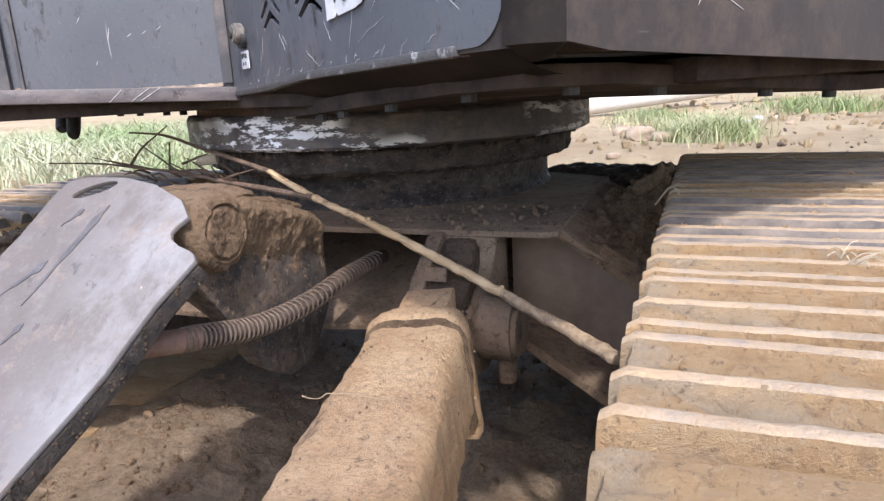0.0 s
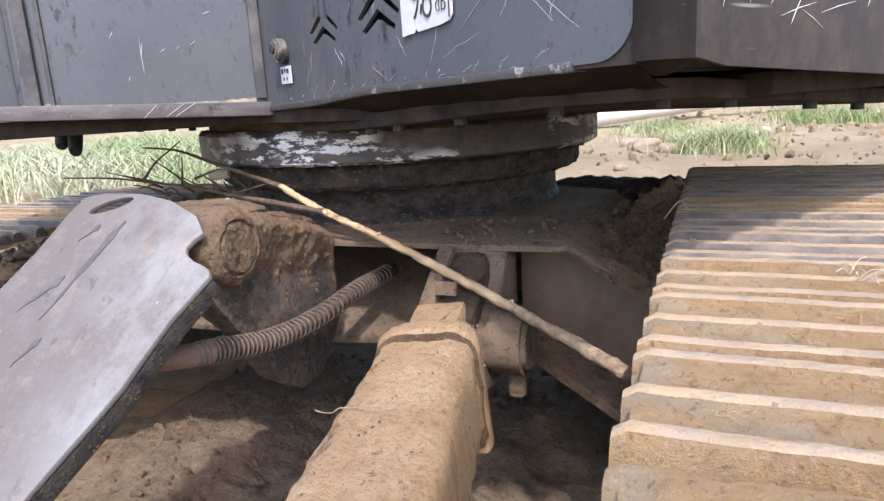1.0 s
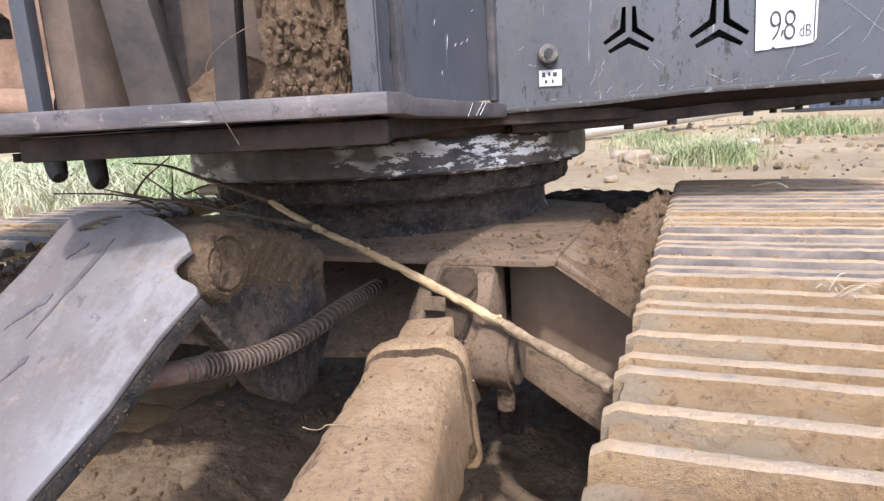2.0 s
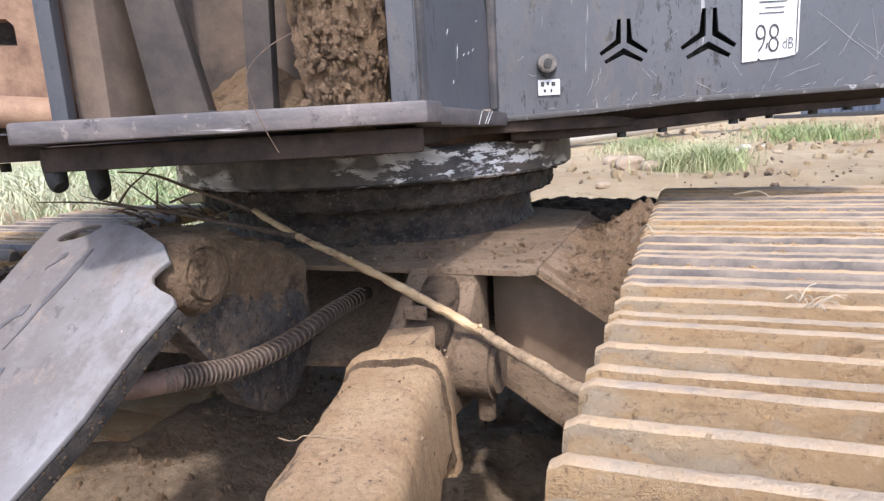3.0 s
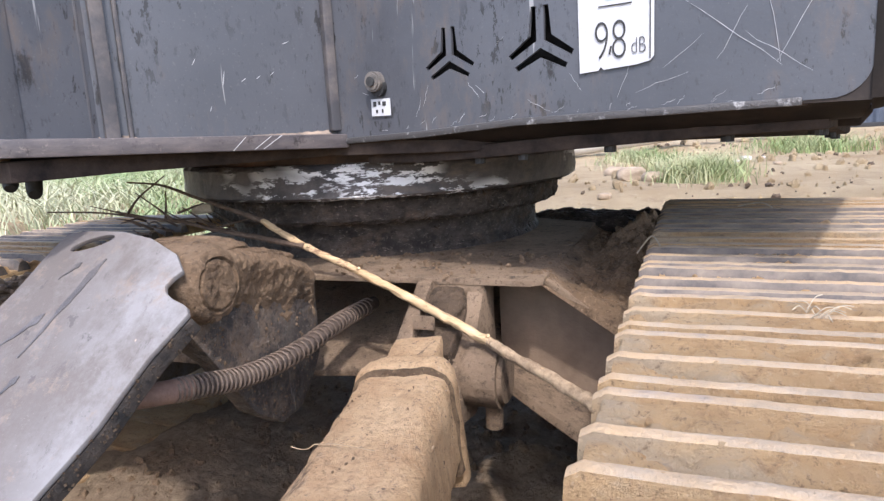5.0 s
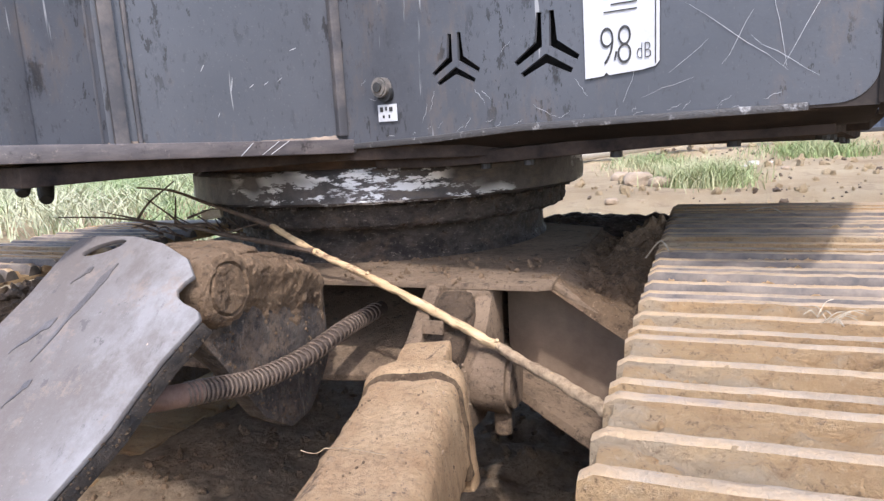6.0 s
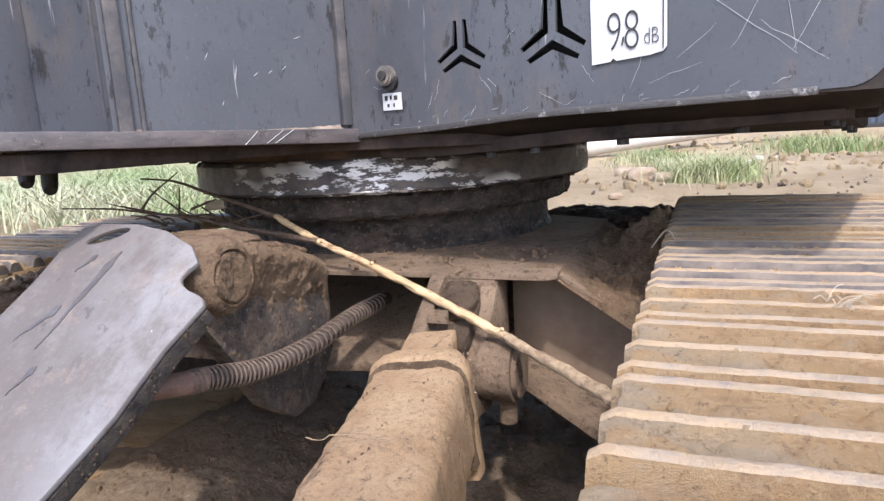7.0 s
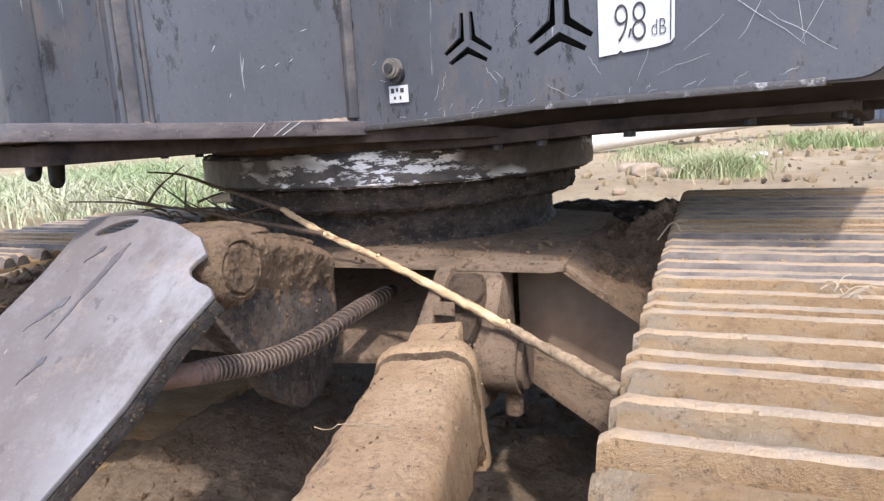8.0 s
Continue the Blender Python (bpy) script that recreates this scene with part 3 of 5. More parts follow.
def build_track():
    track = thing("crawler_track", "steel crawler track with triple grouser shoes caked in dry tan mud", "track", "tracks of the machine", pose(TRACK_X, 0, 0))
    line = track_path()
    cum = [0.0]
    for a, b in zip(line, line[1:] + line[:1]):
        cum.append(cum[-1] + (b - a).length)
    total = cum[-1]
    count = int(total / PITCH)
    meshes = [shoe_mesh(s, 1.0) for s in range(1, 7)] + [shoe_mesh(s, 1.0, True) for s in range(7, 11)] + [shoe_mesh(s, 1.0, False, True) for s in (11, 12)]

    def at(s):
        s %= total
        i = max(k for k in range(len(line)) if cum[k] <= s)
        a, b = line[i], line[(i + 1) % len(line)]
        return a.lerp(b, (s - cum[i]) / max(1e-6, (cum[i + 1] - cum[i])))

    offset = 1.70 - 0.535 + BARS[0]
    for k in range(-12, count - 12):
        s0 = offset - k * PITCH
        p, q = at(s0), at(s0 - PITCH * 0.96)
        d = (q - p).normalized()
        up = Vector((1, 0, 0)).cross(d)
        m = Matrix(((1, d.x, up.x, p.x), (0, d.y, up.y, p.y), (0, d.z, up.z, p.z), (0, 0, 0, 1)))
        kind = (k * 5 + k // 4) % 6
        if p.y > 0.60 and p.z > 0.4 and k % 3 != 1:
            kind = 6 + k % 4
        if p.y < 0.33 and p.z > 0.4 or 0.75 < p.y < 1.1 and p.z > 0.4 and k % 3 == 1:
            kind = 10 + k % 2
        ob = new("track_shoe", meshes[kind][0])
        ob.parent = track
        ob.matrix_basis = m
        for name, me in zip(("grouser", "grouser", "grouser", "mud_cake", "mud_cake"), meshes[kind][1:]):
            piece = new(name, me)
            piece.parent = ob
    side = prism([(0.40, 0.10), (2.5, 0.10), (2.6, 0.25), (2.45, 0.40), (1.7, 0.50), (0.5, 0.50), (0.30, 0.36), (0.26, 0.22)], 0.20, YZ, bevel=0.01)
    bmesh.ops.translate(side, vec=(-0.10, 0, 0), verts=side.verts)
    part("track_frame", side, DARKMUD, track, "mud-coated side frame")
    for sx in (-0.07, 0.07):
        chain = rod((sx - 0.02, 0.36, 0.323), (sx + 0.02, 0.36, 0.323), 0.24, seg=40)
        part("idler_rim", chain, DUSTY, track)
    return track


right_track = build_track()
left_track = copy_thing(right_track, pose(-1.682, 0, -0.038))


# ================= undercarriage frame =================
ARM_EDGE = [(-0.735, -0.50), (-0.634, -0.187), (-0.614, -0.132), (-0.600, -0.091), (-0.592, -0.044), (-0.583, -0.001), (-0.569, 0.037), (-0.561, 0.060)]


def arm_side(v):
    """The arm's right edge at v along the arm."""
    return float(np.interp(v, [y for _, y in ARM_EDGE], [x for x, _ in ARM_EDGE]))


def build_frame():
    fr = thing("undercarriage_frame", "mud-covered welded steel undercarriage frame of an excavator", "machine frame")
    deck = prism([(-1.26, 1.03), (-0.95, 1.02), (-0.245, 1.03), (-0.225, 1.045), (-0.225, 1.66), (-0.42, 1.76), (-1.26, 1.78)], 0.010, Matrix.Translation((0, 0, 0.576)), bevel=0.002)
    part("deck_plate", deck, DUSTY, fr, "dust-covered top plate")
    for sgn, x0 in ((1, -0.235), (-1, -1.265)):
        m = Matrix.Translation((x0, 0, 0.575)) @ Matrix.Rotation(radians(33 * sgn), 4, "Y")
        leg = prism([(0, 1.07), (0.235 * sgn, 1.07), (0.235 * sgn, 1.50), (0, 1.62)] if sgn > 0 else [(0, 1.07), (0, 1.62), (-0.235, 1.50), (-0.235, 1.07)], 0.009, m @ Matrix.Translation((0, 0, 0.001)), bevel=0.002)
        part("leg_top_plate", leg, DUSTY, fr, "sloping plate with chipped edge")
        web = prism([(0, -0.185), (0, 0.0), (0.095, -0.004), (0.34, -0.145), (0.34, -0.32), (0.11, -0.215)], 0.018, Matrix.Translation((x0 - 0.10 * sgn, 1.165, 0.566)) @ Matrix.Rotation(radians(-7), 4, "Z") @ XZ)
        if sgn < 0:
            bmesh.ops.transform(web, matrix=Matrix.Translation((2 * (x0 - 0.10 * sgn), 0, 0)) @ Matrix.Diagonal((-1, 1, 1, 1)), verts=web.verts)
        part("leg_web", web, WEB, fr, "shaded upright web plate")
        m = Matrix.Translation((x0 - 0.085 * sgn, 0, 0.398)) @ Matrix.Rotation(radians(24 * sgn), 4, "Y")
        if sgn > 0:
            low = prism([(0, 1.10), (0.03, 1.04), (0.10, 1.015), (0.20, 0.985), (0.30, 0.975), (0.30, 1.5), (0, 1.5)], 0.018, m, bevel=0.004)
        else:
            low = prism([(0, 1.02), (0, 1.5), (-0.30, 1.5), (-0.30, 0.90), (-0.10, 0.935)], 0.018, m, bevel=0.004)
        # The far-side flange takes the dark mud colour to paint in shade under the arm.
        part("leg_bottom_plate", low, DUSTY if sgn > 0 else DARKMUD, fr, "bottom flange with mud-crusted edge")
    belly = prism([(-0.665, 1.03), (-0.42, 1.06), (-0.33, 1.06), (-0.33, 1.42), (-1.2, 1.42), (-1.2, 1.03)], 0.014, Matrix.Translation((0, 1.03, 0.385)) @ Matrix.Rotation(radians(14), 4, "X") @ Matrix.Translation((0, -1.03, 0)), bevel=0.003)
    part("belly_plate", belly, DUSTY, fr, "dust-covered bottom plate")
    part("rear_web", box((-0.75, 1.42, 0.48), (0.95, 0.03, 0.17)), BLACK, fr)
    # low rear wall of mud-blackened steel between drum and right track
    rear = lump((-0.22, 1.83, 0.508), (0.36, 0.12, 0.078), 17, 6, 0.20, Matrix.Rotation(radians(-10), 4, "Z"))
    part("rear_leg", roughen(rear, 0.012, 0.03, 6.0, 5), BLACK, fr, "rear leg under black greasy mud")
    # clevis for the blade cylinder
    for x, w, front in ((-0.424, 0.026, [(0.868, 0.43), (0.875, 0.475), (0.900, 0.502), (0.925, 0.520), (1.015, 0.583)]), (-0.338, 0.030, [(0.875, 0.43), (0.900, 0.452), (0.941, 0.478), (0.983, 0.510), (1.045, 0.583)])):
        cheek = prism([(1.09, 0.580), (1.09, 0.42), (0.965, 0.375), (0.90, 0.385)] + front, w, Matrix.Translation((x - w / 2, 0, 0)) @ YZ, bevel=0.004)
        bmesh.ops.subdivide_edges(cheek, edges=[e for e in cheek.edges if e.calc_length() > 0.02], cuts=2)
        part("clevis_cheek", roughen(cheek, 0.0016, 0.014, x * 9, 3), DUSTY, fr)
    part("clevis_bridge", box((-0.381, 1.055, 0.566), (0.11, 0.05, 0.026), Matrix.Rotation(radians(8), 4, "X"), 0.004), DUSTY, fr)
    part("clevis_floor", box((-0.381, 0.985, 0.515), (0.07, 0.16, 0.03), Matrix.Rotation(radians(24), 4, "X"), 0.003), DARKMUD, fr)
    part("clevis_tab", box((-0.395, 0.935, 0.536), (0.036, 0.008, 0.022), Matrix.Rotation(radians(-8), 4, "X"), 0.002), DUSTY, fr)
    boss = rod((-0.330, 0.945, 0.452), (-0.262, 0.945, 0.452), 0.049, seg=28, bevel=0.008)
    part("pin_boss", roughen(boss, 0.003, 0.03), DUSTY, fr, "round pin boss")
    part("pin_keeper", rod((-0.285, 0.940, 0.41), (-0.285, 0.940, 0.366), 0.014, seg=16, bevel=0.003), DUSTY, fr, "keeper bolt under the pin")
    # lug that carries the blade arm
    shape = [(0.672, 0.64), (0.70, 0.685), (0.76, 0.680), (0.81, 0.665), (0.90, 0.640), (0.97, 0.612), (1.0, 0.575), (1.0, 0.45), (0.968, 0.41), (0.925, 0.372), (0.868, 0.368), (0.80, 0.415), (0.715, 0.535), (0.665, 0.60)]
    for x in (-0.668,):
        part("arm_lug", prism(shape, 0.036, Matrix.Translation((x, 0, 0)) @ YZ, bevel=0.005), LUGMAT, fr, "thick lug plate smeared with mud and grease")
    part("lug_rib", box((-0.690, 0.775, 0.506), (0.045, 0.20, 0.011), Matrix.Rotation(radians(-44.7), 4, "X"), 0.003), DARKSTEEL, fr, "thin sloping stiffener beside the lug")
    pin = lathe([(0.0, 0.030), (0.020, 0.031), (0.033, 0.030), (0.0365, 0.024), (0.040, 0.029), (0.050, 0.024), (0.055, 0.012), (0.055, -0.05), (0.0, -0.05)], 72)
    bmesh.ops.remove_doubles(pin, verts=pin.verts, dist=0.0005)
    bmesh.ops.subdivide_edges(pin, edges=[e for e in pin.edges if e.calc_length() > 0.008], cuts=3, use_grid_fill=True)
    bmesh.ops.transform(pin, matrix=Matrix.Translation((-0.632, 0.716, 0.645)) @ Matrix.Rotation(radians(90), 4, "Y"), verts=pin.verts)
    part("arm_pin", roughen(pin, 0.0035, 0.016, 3.0, 5), MUD, fr, "mud-plugged pin end")
    return fr


def mat_lug():
    k = Mat("greasy_lug_steel", 0.7)
    c = k.mix(k.noise(12, 8, 0.7, k.mapped((1, 1, 0.5)), 0.38, 0.68), (0.052, 0.044, 0.040), (0.150, 0.120, 0.097))
    c = k.mix(k.times(k.noise(55, 4, 0.6, k.mapped((1, 1, 0.12), (15, 0, 0)), 0.66, 0.70), 0.5), c, (0.33, 0.30, 0.27))
    c = k.mix(k.times(k.noise(120, 5, 0.7, lo=0.60, hi=0.66), 0.7), c, (0.36, 0.30, 0.24))
    c = k.mix(k.noise(10, 9, 0.8, lo=0.50, hi=0.60), c, (0.19, 0.135, 0.094))
    c = k.mix(k.times(k.noise(70, 8, 0.8, lo=0.52, hi=0.60), 0.8), c, (0.026, 0.021, 0.019))
    c = k.mix(k.times(k.noise(90, 8, 0.8, k.mapped((1, 1, 0.4), (9, 2, 5)), 0.58, 0.64), 0.7), c, (0.34, 0.285, 0.23))
    return k.put(c, k.blend(k.noise(30, 6, 0.7, lo=0.4, hi=0.6), 0.35, 0.9), None, k.noise(40, 9, 0.78), 0.012, 1.0)


LUGMAT = mat_lug()
build_frame()


def heap_height(x, y):
    rise = 0.135 * math.exp(-((x + 0.075) / 0.085) ** 2) * (0.35 + 0.75 * math.exp(-((y - 1.42) / 0.16) ** 2))
    lumpy = 0.030 * noise.fractal(Vector((x * 16, y * 16, 2)), 0.9, 2.2, 4) + 0.012 * noise.fractal(Vector((x * 60, y * 60, 5)), 0.8, 2.2, 4)
    return 0.580 - max(0.0, x + 0.235) * 0.65 + rise + lumpy * min(1.0, 0.35 + 5 * rise)


def build_mud():
    """Mud heaped on the machine."""
    heap = bmesh.new()
    nx, ny = 60, 130
    grid = []
    for i in range(nx + 1):
        row = []
        for j in range(ny + 1):
            x, y = -0.30 + 0.255 * i / nx, 1.066 + 0.62 * j / ny
            edge = min(1, min(i / 8, 0.35 + j / 6, (ny - j) / 6))
            base, z = 0.580 - max(0.0, x + 0.235) * 0.66, heap_height(x, y)
            row.append(heap.verts.new((x, y, base - 0.012 + (z - base + 0.012) * edge if j else base - 0.008)))
        grid.append(row)
    for a, b in zip(grid, grid[1:]):
        for j in range(ny):
            heap.faces.new((a[j], b[j], b[j + 1], a[j + 1]))
    tagged(part("mud_heap", heap, MUD), "crumbly brown mud heaped beside the right track", "mud", kind="stuff")
    crust = lump((-0.668, 0.835, 0.655), (0.042, 0.135, 0.020), 3, 6, 0.30, Matrix.Rotation(radians(-14), 4, "X"))
    tagged(part("mud_crust", roughen(crust, 0.003, 0.016, 1.0, 5), MUD), "thick brown mud crust over the arm lug and pin", "mud")
    slab = bmesh.new()
    ny, nz, grid = 150, 90, []
    for i in range(ny + 1):
        y = 0.680 + 0.315 * i / ny
        top = float(np.interp(y, (0.68, 0.70, 0.76, 0.81, 0.90, 0.97, 1.0), (0.655, 0.683, 0.681, 0.668, 0.645, 0.615, 0.58)))
        row = []
        for j in range(nz + 1):
            v = j / nz
            z = max(top + 0.006 - 0.20 * v, 0.012 + float(np.interp(y, (0.665, 0.715, 0.80, 0.868, 0.925, 1.0), (0.60, 0.535, 0.415, 0.368, 0.372, 0.44))))
            reach = 0.42 + 0.16 * noise.fractal(Vector((y * 11, 3.0, 0)), 1.0, 2.0, 3)
            h = 0.020 * max(0.0, min(1.0, (reach - v) / 0.32)) ** 0.8 * min(1.0, 0.35 + 9 * v) * min(1.0, i / 10, (ny - i) / 14)
            h += (0.0045 * noise.fractal(Vector((y * 38, z * 38, 6)), 0.9, 2.1, 5) + 0.0022 * noise.noise(Vector((y * 130, z * 130, 2)))) * min(1.0, max(0.0, 1.35 - v) * 1.2)
            h += 0.004 * noise.noise(Vector((y * 16, z * 16, 9))) - 0.0035 * max(0.0, min(1.0, (v - reach + 0.1) * 4))
            row.append(slab.verts.new((-0.632 + (h if 0 < i < ny and 0 < j < nz else -0.006), y, z)))
        grid.append(row)
    for a, b in zip(grid, grid[1:]):
        for j in range(nz):
            slab.faces.new((a[j], b[j], b[j + 1], a[j + 1]))
    tagged(part("mud_crust", slab, MUD), "brown wrinkled mud caked on the lug's flank", "mud", kind="stuff")
    pad = lump((-0.730, 0.775, 0.672), (0.10, 0.085, 0.024), 5, 6, 0.25, Matrix.Rotation(radians(-4), 4, "X"))
    tagged(part("mud_crust", roughen(pad, 0.004, 0.02, 3.0, 5), MUD), "reddish mud packed behind the arm's upper end", "mud")
    log = add_tube(bmesh.new(), [Vector((-1.000, 1.128, 0.694)), Vector((-0.982, 1.135, 0.696)), Vector((-0.962, 1.143, 0.698))], 0.011, 12, 0.2)
    tagged(part("cut_log", log, STRAW), "short pale cut log lying behind the branch", "log")
    chan = lump((-0.385, 1.005, 0.542), (0.036, 0.045, 0.022), 9, 4, 0.40, Matrix.Rotation(radians(25), 4, "X"))
    tagged(part("mud_plug", chan, DARKMUD), "dark mud and grease packed in the clevis", "mud")
    rng = random.Random(8)
    spots = []
    for k in range(420):
        y = rng.uniform(0.70, 0.99)
        lower = float(np.interp(y, (0.665, 0.715, 0.80, 0.868, 0.925, 1.0), (0.60, 0.535, 0.415, 0.368, 0.372, 0.44)))
        z = lower + 0.012 + 0.11 * rng.random() ** 2.2 if k % 2 else rng.uniform(lower + 0.01, 0.60)
        spots.append((-0.632, y, z, 0.0007 + 0.0024 * rng.random() ** 3))
    tagged(clods("lug_grit", spots, MUD, 14), "mud grit stuck to the lower lug", "mud", kind="stuff")
    spots = []
    for k in range(220):
        u = rng.random() ** 0.8
        v = 0.05 - 0.42 * u
        x = arm_side(v) + 0.001
        d = rng.uniform(0.004, 0.03)
        spots.append((x, 0.561 + 0.76 * v + 0.65 * d, 0.599 + 0.65 * v - 0.76 * d, 0.0006 + 0.0022 * rng.random() ** 3))
    tagged(clods("arm_grit", spots, DARKMUD, 15), "brown mud grit along the blade arm's edge", "mud", kind="stuff")
    bank = lump((-1.315, 1.035, 0.515), (0.085, 0.17, 0.050), 29, 5, 0.5)
    tagged(part("mud_heap", roughen(bank, 0.014, 0.03, 7.0, 5), DARKMUD), "dark clotted mud heaped beside the far track", "mud", kind="stuff")
    spots = [(-1.315 + rng.uniform(-0.08, 0.08), 1.0 + rng.uniform(-0.12, 0.12), 0.558 + rng.uniform(-0.006, 0.008), 0.006 + 0.014 * rng.random() ** 2) for _ in range(90)]
    tagged(clods("mud_clod", spots, DARKMUD, 16), "dark clods lying on the mud heap", "mud", kind="stuff")
    rng = random.Random(4)
    spots = []
    for k in range(1500):
        x, y = rng.uniform(-1.35, -0.05), rng.uniform(0.65, 1.9)
        r = 0.003 + 0.014 * rng.random() ** 4
        spots.append((x, y, ground_height(x, y) + r * 0.25, r))
    tagged(clods("soil_clods", spots, MUD, 3), "loose clods of earth under the machine", "soil", kind="stuff")
    spots = []
    for k in range(130):
        x, y = rng.uniform(-0.64, -0.22), rng.uniform(1.03, 1.24)
        r = 0.0015 + 0.006 * rng.random() ** 2
        spots.append((x, y, 0.587 + r * 0.3, r))
    for k in range(260):
        x, y = rng.uniform(-0.20, -0.07), rng.uniform(1.1, 1.6)
        r = 0.002 + 0.010 * rng.random() ** 3
        spots.append((x, y, heap_height(x, y) + r * 0.2, r))
    crumbs = []
    for k in range(900):
        x, row, gap = TRACK_X - 0.22 + 0.44 * rng.random(), rng.randrange(-1, 4), rng.choice(((0.030, 0.058), (0.085, 0.122)))
        y = 0.519 + row * PITCH + rng.uniform(*gap)
        if noise.noise(Vector((x * 9, y * 14, 6))) > -0.05 and y > 0.375:
            r = 0.0012 + 0.0042 * rng.random() ** 3
            crumbs.append((x, y, 0.621 + 0.2 * r, r))
    tagged(clods("track_crumbs", crumbs, SHOE, 24), "dry tan mud crumbs lying between the track's grousers", "mud", kind="stuff")
    tagged(clods("mud_crumbs", spots, MUD, 4), "small mud crumbs scattered on the frame deck", "mud", kind="stuff")


build_mud()


# ================= swing bearing (fixed half) =================
def build_bearing():
    ring = thing("swing_bearing", "greasy black swing bearing and drum bolted on the frame", "bearing", m=Matrix.Translation(AXIS))
    part("drum", roughen(lathe(dense([(0.30, 0.584), (0.395, 0.584), (0.386, 0.60), (0.383, 0.662), (0.30, 0.662)]), 320), 0.004, 0.022, 1.0, 5), BLACK, ring, "black grease-coated drum")
    part("outer_race", roughen(lathe(dense([(0.30, 0.660), (0.428, 0.660), (0.440, 0.668), (0.442, 0.704), (0.436, 0.711), (0.30, 0.711)]), 340), 0.0055, 0.016, 2.0, 5), BLACK, ring, "outer race caked with grease")
    bolt = bmesh.new()
    add_rod(bolt, (0, 0, 0), (0, 0, 0.012), 0.008, seg=6)
    me = None
    for k in range(36):
        a = 2 * math.pi * k / 36
        if me is None:
            ob = part("race_bolt", bolt, BLACK, ring, smooth=False)
            me = ob.data
        else:
            ob = new("race_bolt", me)
            ob.parent = ring
        ob.matrix_basis = pose(0.455 * math.cos(a), 0.455 * math.sin(a), 0.704)
    return ring


build_bearing()


# ================= dozer blade arm, cylinder and hose =================
def build_arm():
    arm = thing("dozer_blade_lift", "worn grey steel dozer blade arm with scuffed muddy top", "blade arm")
    m = Matrix.Translation((0, 0.561, 0.599)) @ Matrix.Rotation(math.atan2(0.65, 0.76), 4, "X")
    hole = [(-0.793 + 0.036 * math.cos(a) * 0.9 + 0.010 * math.sin(a), 0.166 + 0.013 * math.sin(a) + 0.008 * math.cos(a)) for a in np.linspace(0, 2 * math.pi, 18, endpoint=False)]
    outline = ARM_EDGE + [(-0.568, 0.069), (-0.578, 0.074), (-0.597, 0.080), (-0.613, 0.089), (-0.620, 0.099), (-0.615, 0.111), (-0.606, 0.123),
                          (-0.632, 0.150), (-0.69, 0.176), (-0.75, 0.188), (-0.82, 0.189), (-0.853, 0.181), (-0.863, 0.152), (-0.873, 0.081), (-0.890, 0.024), (-0.940, -0.12), (-1.06, -0.50)]
    part("top_plate", prism(outline, 0.008, m @ Matrix.Translation((0, 0, -0.008)), [hole], 0.0025), ARM, arm, "scuffed grey top plate")
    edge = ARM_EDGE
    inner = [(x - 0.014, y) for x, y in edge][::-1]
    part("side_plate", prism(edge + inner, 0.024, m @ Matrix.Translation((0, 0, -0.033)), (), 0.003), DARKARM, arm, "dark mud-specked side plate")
    skirt = bmesh.new()
    rows = []
    for k in range(31):
        u = k / 30
        y = -0.06 - 0.44 * u
        x = arm_side(y) - 0.004
        drop = 0.032 + (0.012 * u ** 0.7) * (1 + 0.35 * noise.noise(Vector((u * 9, 0, 0))))
        rows.append([skirt.verts.new((x - 0.010 * j / 5 - 0.003 * noise.noise(Vector((u * 30, j * 2.0, 1))), y, -0.030 - (drop - 0.030) * j / 5)) for j in range(6)])
    for p, q in zip(rows, rows[1:]):
        for j in range(5):
            skirt.faces.new((p[j], p[j + 1], q[j + 1], q[j]))
    bmesh.ops.solidify(skirt, geom=skirt.faces[:], thickness=0.012)
    bmesh.ops.transform(skirt, matrix=m, verts=skirt.verts)
    part("mud_skirt", skirt, DARKMUD, arm, "mud-crusted lower side")
    for (xa, ya), (xb, yb), w in (((-0.784, -0.02), (-0.746, 0.138), 0.012), ((-0.831, -0.012), (-0.789, 0.046), 0.010), ((-0.806, 0.100), (-0.788, 0.132), 0.007), ((-0.778, -0.085), (-0.763, -0.042), 0.007)):
        d = Vector((xb - xa, yb - ya)).normalized()
        n, ln, left, right = Vector((-d.y, d.x)), math.hypot(xb - xa, yb - ya), [], []
        for k in range(25):
            u = k / 24
            half = w * (0.12 + 0.65 * u ** 1.5) * (1 + 0.7 * noise.noise(Vector((u * 7, w * 900, 0)))) * min(1, 6 * (1 - u) + 0.15)
            c = Vector((xa, ya)) + d * ln * u + n * 0.004 * noise.noise(Vector((u * 3, w * 500, 4)))
            left.append(tuple(c + n * half))
            right.append(tuple(c - n * half))
        part("weld_seam", prism(left + right[::-1], 0.0012, m @ Matrix.Translation((0, 0, -0.0002))), SEAM, arm, "dark grease smear along a seam")
    return arm


SEAM = mat_simple("dark_grease_smear", (0.055, 0.050, 0.050), (0.11, 0.10, 0.098), 30, 0.5, 0.002)
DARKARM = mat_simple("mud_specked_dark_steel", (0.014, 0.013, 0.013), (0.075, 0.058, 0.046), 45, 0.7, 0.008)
build_arm()


SEAMMUD = mat_mud("dark_seam_mud", (0.12, 0.08, 0.05), (0.26, 0.18, 0.11), (0.05, 0.035, 0.025))


